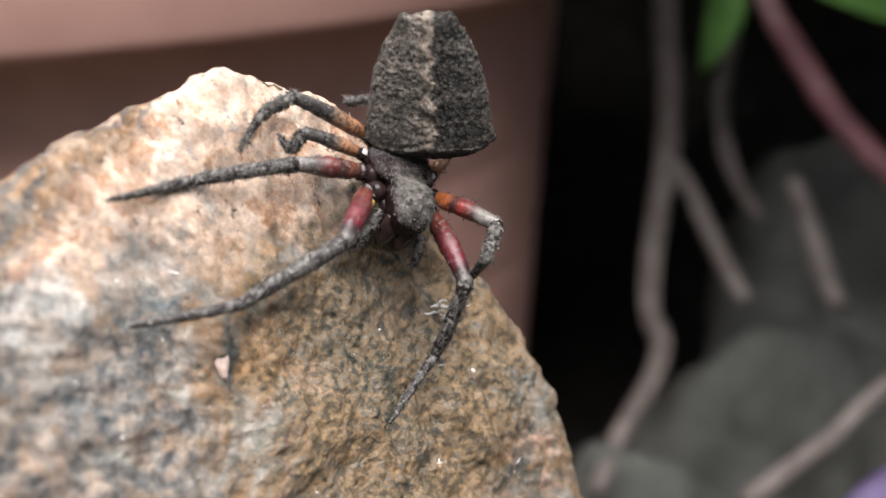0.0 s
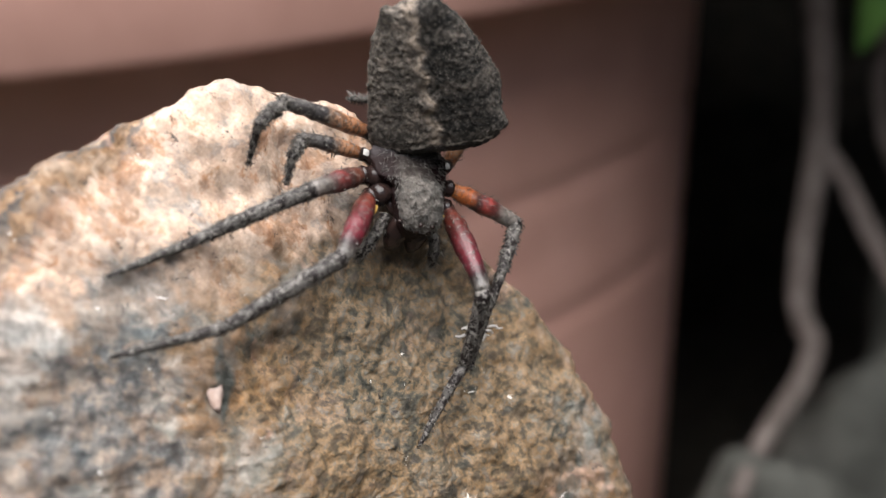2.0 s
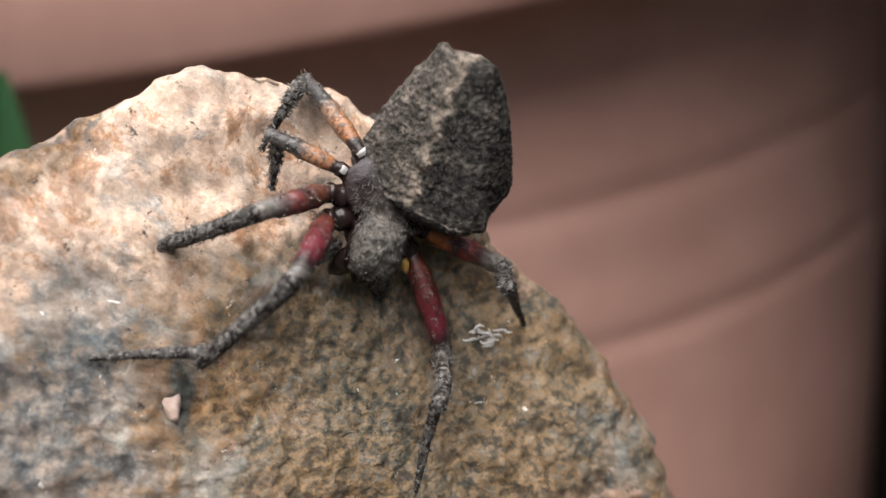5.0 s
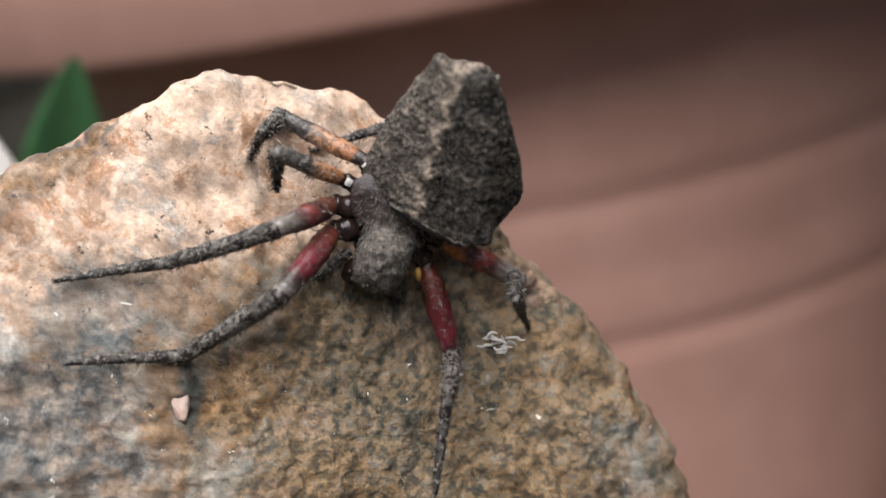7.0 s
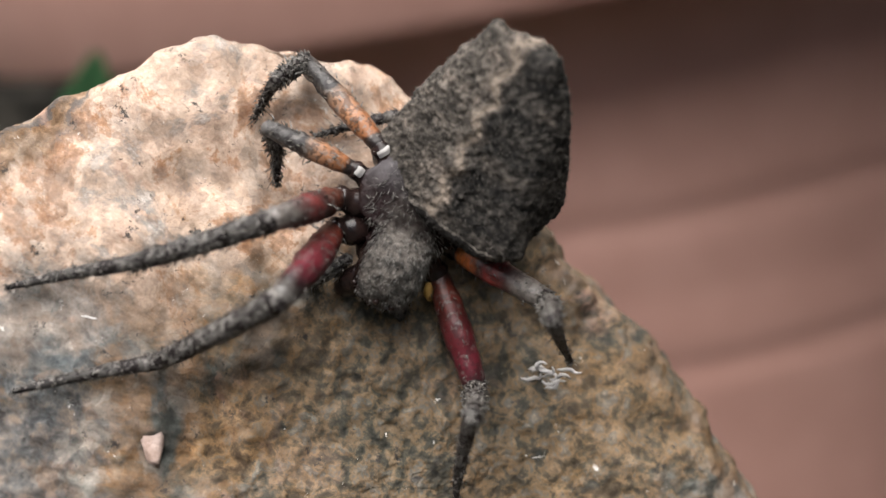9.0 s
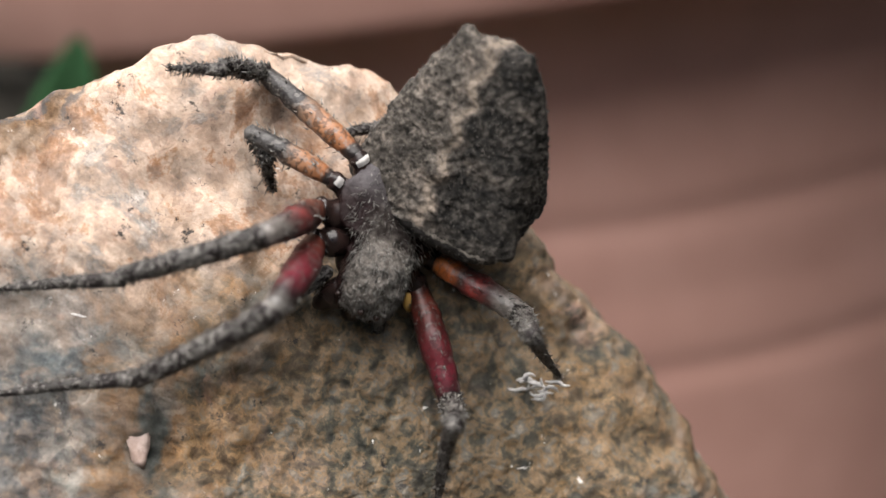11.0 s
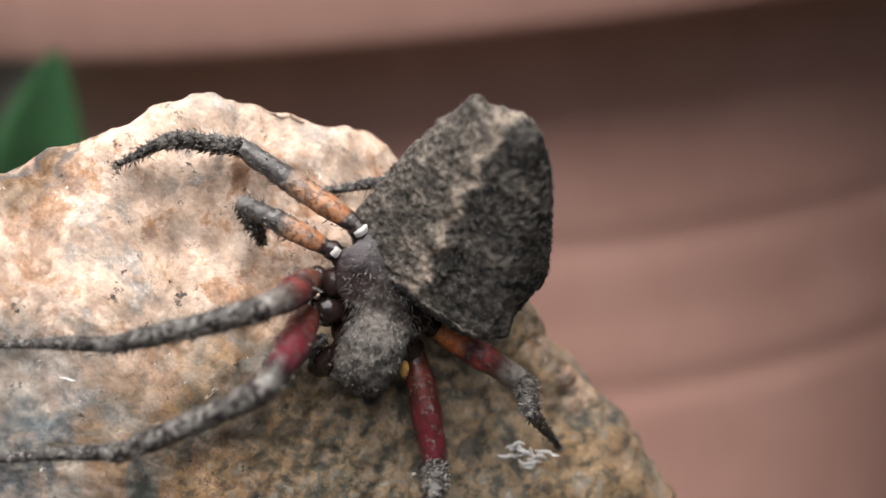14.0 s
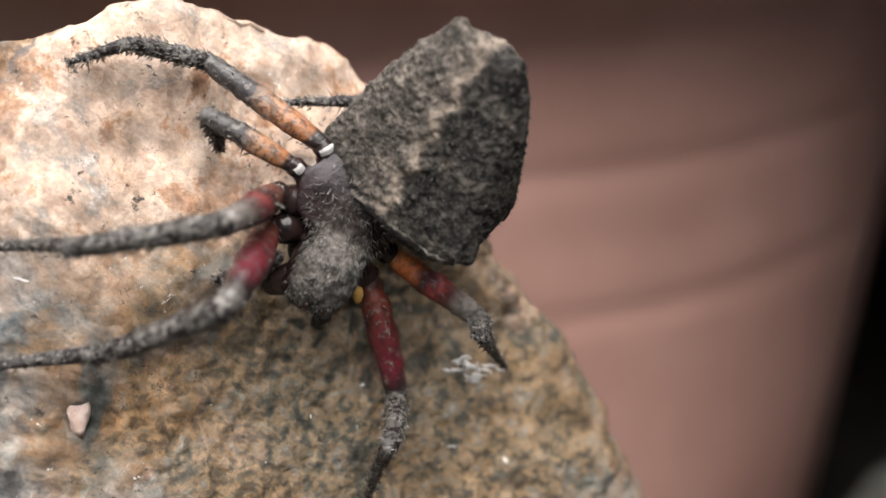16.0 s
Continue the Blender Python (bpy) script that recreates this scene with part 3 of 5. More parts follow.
def carapace_build(t, p):
    at = coords(t, 100.0)
    c, s = t.nodes.new("ShaderNodeTexCoord"), t.nodes.new("ShaderNodeSeparateXYZ")
    t.links.new(c.outputs["Object"], s.inputs[0])
    col = ramp(t, noise_tex(t, at, 26.0, 5, 0.65), [(0.36, (0.03, 0.025, 0.022)), (0.48, (0.075, 0.066, 0.058)), (0.58, (0.11, 0.098, 0.088)), (0.68, (0.18, 0.165, 0.15))])
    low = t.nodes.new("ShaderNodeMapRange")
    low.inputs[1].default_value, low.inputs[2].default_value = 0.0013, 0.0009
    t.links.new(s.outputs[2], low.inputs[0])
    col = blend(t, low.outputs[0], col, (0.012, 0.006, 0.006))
    rear = t.nodes.new("ShaderNodeMapRange")
    rear.inputs[1].default_value, rear.inputs[2].default_value = -0.0006, -0.0022
    t.links.new(s.outputs[1], rear.inputs[0])
    col = blend(t, calc(t, "MULTIPLY", rear.outputs[0], 0.75), col, (0.085, 0.078, 0.082))
    t.links.new(col, p.inputs["Base Color"])
    t.links.new(ramp(t, low.outputs[0], [(0.0, grey(0.65)), (1.0, grey(0.25))]), p.inputs["Roughness"])
    bump(t, p, noise_tex(t, at, 30.0, 5, 0.7), 0.0002, 0.8)


def abdomen_build(t, p):
    """Bark-like skin: speckled grey-brown, a pale zigzag down the back, black lobes and painted shade along one side of
    it.
    """
    at = coords(t, 100.0)
    s = t.nodes.new("ShaderNodeSeparateXYZ")
    t.links.new(at, s.inputs[0])
    x, y, z = s.outputs
    mottle = noise_tex(t, at, 5.0, 6, 0.66, 0.5)
    speck = noise_tex(t, at, 24.0, 5, 0.7)
    base = ramp(t, mottle, [(0.36, (0.0328, 0.0287, 0.0246)), (0.46, (0.0574, 0.0502, 0.043)), (0.54, (0.082, 0.0708, 0.0604)), (0.64, (0.123, 0.102, 0.0853))])
    dots = ramp(t, speck, [(0.38, grey(0.28)), (0.46, grey(0.7)), (0.54, grey(1.2)), (0.62, grey(1.9))])
    col = blend(t, 0.9, base, dots, "MULTIPLY")
    zig = calc(t, "PINGPONG", calc(t, "MULTIPLY", y, 9.5), 1.0)
    jit = calc(t, "MULTIPLY_ADD", noise_tex(t, at, 11.0, 4, 0.6), 0.14, -0.07)
    rel = calc(t, "ADD", calc(t, "MULTIPLY_ADD", zig, 0.075, x), jit)
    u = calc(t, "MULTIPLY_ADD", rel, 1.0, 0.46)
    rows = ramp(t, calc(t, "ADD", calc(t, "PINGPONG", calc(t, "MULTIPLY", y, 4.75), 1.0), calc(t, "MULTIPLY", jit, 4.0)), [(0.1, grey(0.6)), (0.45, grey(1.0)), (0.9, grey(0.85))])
    # one mask for the black lobes and that half's shade
    lobe_shade = blend(t, 1.0, ramp(t, u, [(0.0, grey(0.85)), (0.14, grey(1.0)), (0.42, grey(1.0)), (0.46, grey(0.0))]), rows, "MULTIPLY")
    col = blend(t, lobe_shade, col, ramp(t, speck, [(0.40, grey(0.003)), (0.52, (0.011, 0.010, 0.009)), (0.63, (0.045, 0.041, 0.036))]))
    soft = ramp(t, u, [(0.42, grey(0.0)), (0.50, grey(0.25)), (0.58, grey(0.0))])
    col = blend(t, soft, col, (0.15, 0.12, 0.10))
    pale = ramp(t, u, [(0.452, grey(0.0)), (0.475, grey(0.75)), (0.505, grey(0.6)), (0.545, grey(0.0))])
    col = blend(t, blend(t, 1.0, pale, ramp(t, speck, [(0.38, grey(0.2)), (0.5, grey(1.0))]), "MULTIPLY"), col, (0.24, 0.195, 0.155))
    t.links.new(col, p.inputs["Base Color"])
    p.inputs["Roughness"].default_value = 0.8
    bump(t, p, speck, 0.00022, 0.9)
    bump(t, p, cell_tex(t, at, 22.0), 0.00016, 0.7)


CARAPACE = part_material("hairy grey-brown carapace", carapace_build)
ABDOMEN = part_material("bark-like abdomen skin", abdomen_build)
HAIR = plain_material("pale grey bristles", [(0.3, (0.048, 0.0448, 0.0416)), (0.7, (0.208, 0.196, 0.18))], 20.0, 0.6)
DOWN = plain_material("short brownish down", [(0.3, (0.035, 0.03, 0.026)), (0.7, (0.13, 0.115, 0.10))], 20.0, 0.7)
DARKHAIR = plain_material("dark bristles", [(0.3, (0.03, 0.026, 0.022)), (0.7, (0.10, 0.09, 0.075))], 20.0, 0.6)
BLACK = plain_material("glossy black chitin", [(0.3, (0.008, 0.006, 0.006)), (0.7, (0.025, 0.014, 0.012))], 9.0, 0.22)
PINKSTONE = plain_material("pale pink feldspar", [(0.3, (0.36, 0.25, 0.20)), (0.5, (0.48, 0.36, 0.31)), (0.7, (0.58, 0.46, 0.41))], 8.0, 0.7, 0.0003)
WHITE = plain_material("whitish hair patch", [(0.3, (0.30, 0.29, 0.28)), (0.7, (0.50, 0.48, 0.46))], 20.0, 0.7)
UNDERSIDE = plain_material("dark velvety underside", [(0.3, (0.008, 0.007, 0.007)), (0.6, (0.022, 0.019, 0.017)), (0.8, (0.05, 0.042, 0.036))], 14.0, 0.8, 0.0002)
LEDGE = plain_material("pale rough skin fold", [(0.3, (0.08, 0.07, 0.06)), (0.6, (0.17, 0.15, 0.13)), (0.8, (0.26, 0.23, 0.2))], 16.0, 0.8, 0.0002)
AMBER = plain_material("amber chitin", [(0.3, (0.35, 0.20, 0.05)), (0.7, (0.55, 0.34, 0.10))], 12.0, 0.35)


def bristles(verts, faces, mats, rng, roots, lengths, lean, slot, stout=0.0045):
    """Thin spikes grown from points of the skin; roots are rows of the point's number, outward way and lean."""
    for (i, n, fwd), size in zip(roots, lengths):
        n = (n + fwd * lean * rng.uniform(0.5, 1.5) + Vector((rng.gauss(0, 0.4), rng.gauss(0, 0.4), rng.gauss(0, 0.4)))).normalized()
        a = n.orthogonal().normalized()
        b = n.cross(a)
        r, k = stout * 1.4, len(verts)
        p = verts[i] + (a * rng.uniform(-1, 1) + b * rng.uniform(-1, 1)) * min(0.016, 4 * stout)
        verts += [p + b * r, p - b * r, p + a * r, p + n * size]
        faces += [(k, k + 1, k + 3), (k + 1, k + 2, k + 3), (k + 2, k, k + 3), (i, k, k + 1)]
        mats += [slot] * 3 + [0]


def limb_mesh(name, length, radii, seed, material, hairs, hair_size, sag=0.0, spines=0):
    """A limb piece along +y from 0 to length: a ringed tube with blunt ends, scaly skin and bristles."""
    rng = random.Random(seed)
    rings, sides = 40, 14
    verts, faces, mats = [], [], []

    def radius(u):
        k = u * (len(radii) - 1)
        i = min(int(k), len(radii) - 2)
        f = k - i
        f = f * f * (3 - 2 * f)
        return radii[i] * (1 - f) + radii[i + 1] * f

    us = [-0.5 * radii[0] / length] + [i / (rings - 3) for i in range(rings - 2)] + [1 + 0.5 * radii[-1] / length]
    for i, u in enumerate(us):
        r = radius(min(max(u, 0), 1)) * (0.35 if i in (0, len(us) - 1) else 1)
        z = sag * math.sin(math.pi * min(max(u, 0), 1))
        for k in range(sides):
            a = 2 * math.pi * k / sides
            q = np.array([[math.cos(a) * 1.7, u * length * 14, math.sin(a) * 1.7]])
            rr = r * (1 + 0.10 * float(lattice(q, seed)[0]) + 0.05 * rng.uniform(-1, 1))
            verts.append(Vector((math.cos(a) * rr, u * length, math.sin(a) * rr + z)))
    for i in range(len(us) - 1):
        for k in range(sides):
            j = (k + 1) % sides
            faces.append((i * sides + k, (i + 1) * sides + k, (i + 1) * sides + j, i * sides + j))
            mats.append(0)
    faces += [tuple(range(sides)), tuple(reversed(range((len(us) - 1) * sides, len(us) * sides)))]
    mats += [0, 0]
    for count, size, lean, slot, first in ((hairs, hair_size, 1.1, 1, 0), (hairs, hair_size * 0.8, 1.1, 2, 0), (spines, 0.075, 0.4, 1, len(us) // 4)):
        roots, sizes = [], []
        for _ in range(count):
            row, k = rng.randrange(first, len(us)), rng.randrange(sides)
            a = 2 * math.pi * k / sides
            roots.append((row * sides + k, Vector((math.cos(a), 0, math.sin(a))), Vector((0, 1, 0))))
            sizes.append(size * rng.uniform(0.6, 1.3))
        bristles(verts, faces, mats, rng, roots, sizes, lean, slot)
    me = mesh_of(name, [v * CM for v in verts], faces)
    for m in (material, HAIR, DARKHAIR):
        me.materials.append(m)
    me.polygons.foreach_set("material_index", mats)
    return me


def loft(name, rows, sides=36, rough=0.0, seed=0, rings=44):
    """Rings across y: rows of y, half width, height over and depth under the middle, and the middle's z."""
    rows = np.array(rows, float)
    ys = np.linspace(rows[0, 0], rows[-1, 0], rings)
    val = [np.interp(ys, rows[:, 0], rows[:, k]) for k in range(1, 5)]
    for k in range(4):
        v = val[k]
        for _ in range(3):
            v[1:-1] = 0.25 * v[:-2] + 0.5 * v[1:-1] + 0.25 * v[2:]
    a = np.linspace(0, 2 * math.pi, sides, endpoint=False)
    verts = []
    for i, y in enumerate(ys):
        top = np.where(np.sin(a) > 0, val[1][i], val[2][i])
        p = np.stack([val[0][i] * np.cos(a), np.full(sides, y), val[3][i] + top * np.sin(a)], 1)
        verts.append(p)
    v = np.concatenate(verts)
    if rough:
        mid = np.array([0, float(ys.mean()), 0])
        n = v - mid
        n /= np.linalg.norm(n, axis=1)[:, None]
        v = v + n * (rough * fbm(v / 0.07, 3, seed))[:, None]
    faces, n = [], len(ys)
    for i in range(n - 1):
        for k in range(sides):
            j = (k + 1) % sides
            faces.append((i * sides + k, i * sides + j, (i + 1) * sides + j, (i + 1) * sides + k))
    faces += [tuple(reversed(range(sides))), tuple(range((n - 1) * sides, n * sides))]
    return v, faces


def add_hairs(v, faces, count, size, seed, keep, lean=(0, 1, 0), spread=1.0):
    """The skin's points and faces with bristles on them where keep(place) allows."""
    rng = random.Random(seed)
    verts, out, mats = [Vector(p) for p in v], list(faces), [0] * len(faces)
    mid = Vector(np.mean(v, 0))
    roots, sizes = [], []
    while len(roots) < count:
        k = rng.randrange(len(v))
        if keep(verts[k]):
            roots.append((k, (verts[k] - mid).normalized() * spread, Vector(lean)))
            sizes.append(size * rng.uniform(0.5, 1.4))
    bristles(verts, out, mats, rng, roots, sizes, 1.0, 1, 0.0022)
    return verts, out, mats


def skinned(name, verts, faces, mats, materials):
    me = mesh_of(name, [Vector(p) * CM for p in verts], faces)
    for m in materials:
        me.materials.append(m)
    me.polygons.foreach_set("material_index", mats)
    return me


def build_carapace(spider):
    rows = [(-0.46, 0.06, 0.04, 0.05, 0.0), (-0.42, 0.15, 0.06, 0.10, 0.0), (-0.30, 0.27, 0.085, 0.14, 0.0), (-0.14, 0.35, 0.11, 0.16, 0.0),
            (0.0, 0.35, 0.11, 0.16, 0.0), (0.09, 0.29, 0.11, 0.16, 0.01), (0.15, 0.205, 0.17, 0.16, 0.03), (0.24, 0.205, 0.22, 0.16, 0.05), (0.36, 0.20, 0.225, 0.16, 0.05),
            (0.46, 0.18, 0.195, 0.15, 0.04), (0.53, 0.16, 0.15, 0.12, 0.03), (0.565, 0.05, 0.05, 0.05, 0.02)]
    v, f = loft("carapace", rows, 56, 0.02, 3, rings=80)
    verts, faces, mats = add_hairs(v, f, 900, 0.05, 5, lambda p: p.z > 0.06 and -0.4 < p.y < 0.3, (0, 0.9, 0), 0.8)
    head, shag, kinds = add_hairs(v, f, 1300, 0.026, 6, lambda p: p.z > 0.08 and p.y > 0.12, (0, 0.8, 0), 0.9)
    n, grown = len(verts), len(v)
    verts += head[grown:]
    faces += [tuple(k if k < grown else k - grown + n for k in c) for c in shag[len(f):]]
    mats += kinds[len(f):]
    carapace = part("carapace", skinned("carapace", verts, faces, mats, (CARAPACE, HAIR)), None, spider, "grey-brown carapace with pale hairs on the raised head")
    for x, y, z, r in ((0.05, 0.545, 0.10, 0.022), (-0.05, 0.545, 0.10, 0.022), (0.055, 0.52, 0.17, 0.020), (-0.055, 0.52, 0.17, 0.020), (0.19, 0.47, 0.08, 0.018), (-0.19, 0.47, 0.08, 0.018)):
        bm = bmesh.new()
        bmesh.ops.create_icosphere(bm, subdivisions=3, radius=r * CM, matrix=Matrix.Translation(cm(x, y, z)))
        part("eye", bm, BLACK, carapace, "tiny glossy black eye")
    for side in (1, -1):
        v, f = loft("fang_base", [(-0.16, 0.03, 0.03, 0.03, 0), (-0.1, 0.085, 0.08, 0.08, 0), (0.02, 0.10, 0.09, 0.09, 0), (0.12, 0.075, 0.07, 0.07, 0), (0.19, 0.03, 0.03, 0.03, 0)], 20)
        ob = part("chelicera", skinned("chelicera", v, f, [0] * len(f), (BLACK,)), None, spider, "glossy dark jaw under the head")
        ob.matrix_basis = pose(side * 0.095 * CM, 0.47 * CM, -0.12 * CM, -55, 0, side * -6)
        palp = limb_mesh("palp", 0.42, [0.04, 0.05, 0.045, 0.05, 0.03], 70 + side, DARKLEG, 60, 0.05, 0.05)
        ob = part("palp", palp, None, spider, "short bristly feeler beside the jaws")
        ob.matrix_basis = pose(side * 0.2 * CM, 0.36 * CM, -0.1 * CM, -35, 0, side * -28)
    for side in (1, -1):
        v, f = loft("joint", [(-0.06, 0.015, 0.015, 0.015, 0), (-0.02, 0.035, 0.035, 0.035, 0), (0.03, 0.035, 0.035, 0.035, 0), (0.07, 0.012, 0.012, 0.012, 0)], 14, rings=14)
        ob = part("joint", skinned("joint", v, f, [0] * len(f), (AMBER,)), None, spider, "soft amber joint at the thigh's root")
        ob.matrix_basis = pose(side * 0.36 * CM, 0.36 * CM, -0.05 * CM, -20, 0, side * -40)
    v, f = loft("sternum", [(-0.36, 0.05, 0.05, 0.05, -0.1), (-0.2, 0.24, 0.08, 0.1, -0.1), (0.1, 0.28, 0.08, 0.1, -0.1), (0.34, 0.16, 0.06, 0.08, -0.1), (0.4, 0.04, 0.03, 0.03, -0.1)], 24)
    part("sternum", skinned("sternum", v, f, [0] * len(f), (BLACK,)), None, spider, "dark plate under the carapace")
    v, f = loft("waist", [(-0.62, 0.10, 0.09, 0.09, 0.14), (-0.5, 0.09, 0.08, 0.08, 0.08), (-0.36, 0.10, 0.08, 0.08, 0.03)], 18)
    part("pedicel", skinned("pedicel", v, f, [0] * len(f), (CARAPACE,)), None, spider, "narrow waist")


ABDOMEN_FACES = [
    ((0.0, -0.10, 1.0), 0.30), ((0.0, 0.0, -1.0), 0.33), ((0.97, -0.20, 0.05), 0.51), ((-0.97, -0.20, 0.05), 0.485),
    ((0.0, 0.83, 0.55), 0.60), ((0.0, -1.0, 0.05), 0.68), ((0.62, -0.34, 0.62), 0.50), ((-0.62, -0.34, 0.62), 0.50), ((0.7, -0.7, 0.1), 0.64), ((-0.7, -0.7, 0.1), 0.64),
    ((0.5, 0.75, -0.45), 0.54), ((-0.5, 0.75, -0.45), 0.56), ((0.8, 0.6, 0.0), 0.68), ((-0.8, 0.6, 0.0), 0.71), ((0.6, -0.5, -0.6), 0.46), ((-0.6, -0.5, -0.6), 0.46), ((0.0, 0.92, -0.38), 0.56),
]


def build_abdomen(spider):
    bm = bmesh.new()
    bmesh.ops.create_icosphere(bm, subdivisions=7, radius=1.0)
    w = np.array([v.co for v in bm.verts])
    w /= np.linalg.norm(w, axis=1)[:, None]
    faces = [[v.index for v in f.verts] for f in bm.faces]
    bm.free()
    inv = []
    for n, d in ABDOMEN_FACES:
        n = np.array(n) / np.linalg.norm(n)
        inv.append(np.maximum(w @ n, 1e-4) / d)
    r = 1 / ((np.array(inv) ** 13).sum(0)) ** (1 / 13)
    p = w * r[:, None]
    top = np.clip((w[:, 2] + 0.1) * 2.2, 0, 1)
    q = p + 0.05 * np.stack([fbm(p / 0.12, 2, s) for s in (61, 62, 63)], 1)
    flakes, gap = chips(q / (0.07, 0.055, 0.07), 9)
    folds = np.abs(np.sin((p[:, 1] + 0.06 * fbm(p / 0.16, 3, 65)) * 20)) ** 1.5
    off = 0.011 * flakes - 0.005 * np.exp(-gap / 0.08) + 0.011 * (folds - 0.5) * top * np.exp(-((p[:, 0] / 0.34) ** 2)) + 0.008 * fbm(p / 0.03, 3, 66, 0.6) + 0.006 * fbm(p / 0.11, 2, 67)
    # knobs: shoulders, a row down the back, and the blunt tail
    knobs = [(0.50, 0.34, 0.2, 0.05, 0.09), (-0.50, 0.34, 0.2, 0.11, 0.06), (0.20, -0.60, 0.15, 0.09, 0.075), (-0.17, -0.60, 0.15, 0.08, 0.075), (0.02, -0.64, 0.24, 0.04, 0.06), (0.0, -0.4, 0.32, 0.05, 0.06),
             (0.0, -0.15, 0.32, 0.055, 0.06), (0.0, 0.1, 0.3, 0.055, 0.06), (0.0, 0.3, 0.27, 0.04, 0.07), (0.40, -0.2, 0.1, 0.03, 0.05)]
    knobs += [(-0.43 - 0.21 * (y + 0.45), y, 0.13, 0.035, 0.04) for y in (-0.46, -0.33, -0.2, -0.07, 0.06, 0.19)]
    for x, y, z, h, s in knobs:
        off += h * np.exp(-((p - np.array((x, y, z))) ** 2).sum(1) / s**2)
    p = (p + w * off[:, None]) * (0.973, 0.985, 0.86)
    verts, fc, mats = add_hairs(p, faces, 4200, 0.02, 15, lambda c: True, (0, -0.6, 0), 0.9)
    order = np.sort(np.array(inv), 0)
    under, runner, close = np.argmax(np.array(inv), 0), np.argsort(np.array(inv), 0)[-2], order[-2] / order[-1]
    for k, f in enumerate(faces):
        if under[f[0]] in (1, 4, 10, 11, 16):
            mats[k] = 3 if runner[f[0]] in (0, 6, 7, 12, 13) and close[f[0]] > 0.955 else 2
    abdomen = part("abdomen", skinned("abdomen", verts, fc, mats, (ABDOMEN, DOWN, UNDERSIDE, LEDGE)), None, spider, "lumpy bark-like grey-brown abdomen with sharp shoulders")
    for x in (0.035, -0.035):
        bm = bmesh.new()
        bmesh.ops.create_cone(bm, cap_ends=True, segments=10, radius1=0.045 * CM, radius2=0.02 * CM, depth=0.1 * CM, matrix=pose(x * CM, -0.5 * CM, -0.27 * CM, 150, 0, 0))
        part("spinneret", bm, DARKHAIR, abdomen, "dark spinneret at the tail")
    return abdomen


REDS = [(0.0, (0.0225, 0.0101, 0.009)), (0.12, (0.101, 0.0214, 0.0123)), (0.4, (0.0675, 0.0101, 0.0113)), (0.72, (0.0954, 0.0113, 0.0192)), (0.86, (0.018, 0.00788, 0.009)), (0.93, (0.0563, 0.0495, 0.0462)), (1.0, (0.0954, 0.0878, 0.081))]
BROWNS = [(0.0, (0.0375, 0.02, 0.0163)), (0.2, (0.1, 0.03, 0.0175)), (0.38, (0.0375, 0.0163, 0.0137)), (0.55, (0.106, 0.0213, 0.02)), (0.72, (0.0625, 0.0375, 0.035)), (0.82, (0.0875, 0.075, 0.0675)), (1.0, (0.125, 0.11, 0.1))]
ORANGES = [(0.0, (0.0127, 0.0106, 0.0106)), (0.08, (0.0213, 0.0149, 0.0127)), (0.13, (0.224, 0.0901, 0.0372)), (0.36, (0.255, 0.128, 0.0691)), (0.52, (0.149, 0.0978, 0.0691)), (0.58, (0.0213, 0.0191, 0.0191)), (0.8, (0.0531, 0.0499, 0.0478)), (1.0, (0.0797, 0.0744, 0.0701))]
MIXED = [(0.0, (0.325, 0.106, 0.025)), (0.25, (0.338, 0.0875, 0.025)), (0.36, (0.0438, 0.0175, 0.015)), (0.5, (0.213, 0.0325, 0.0275)), (0.64, (0.0562, 0.025, 0.0225)), (0.76, (0.15, 0.131, 0.116)), (1.0, (0.125, 0.112, 0.103))]
GREYS = [(0.0, (0.0978, 0.09, 0.084)), (0.10, (0.0337, 0.0308, 0.0285)), (0.3, (0.0786, 0.0726, 0.0672)), (0.6, (0.0672, 0.0624, 0.0578)), (1.0, (0.0563, 0.0525, 0.0488))]
DUSK = [(0.0, (0.0688, 0.0633, 0.0589)), (0.5, (0.0481, 0.0447, 0.0413)), (0.85, (0.0241, 0.022, 0.0206)), (1.0, (0.0103, 0.00897, 0.00897))]
DARKLEG = limb_material("dark mottled limb", 0.5, GREYS, 0.6, 1.0)


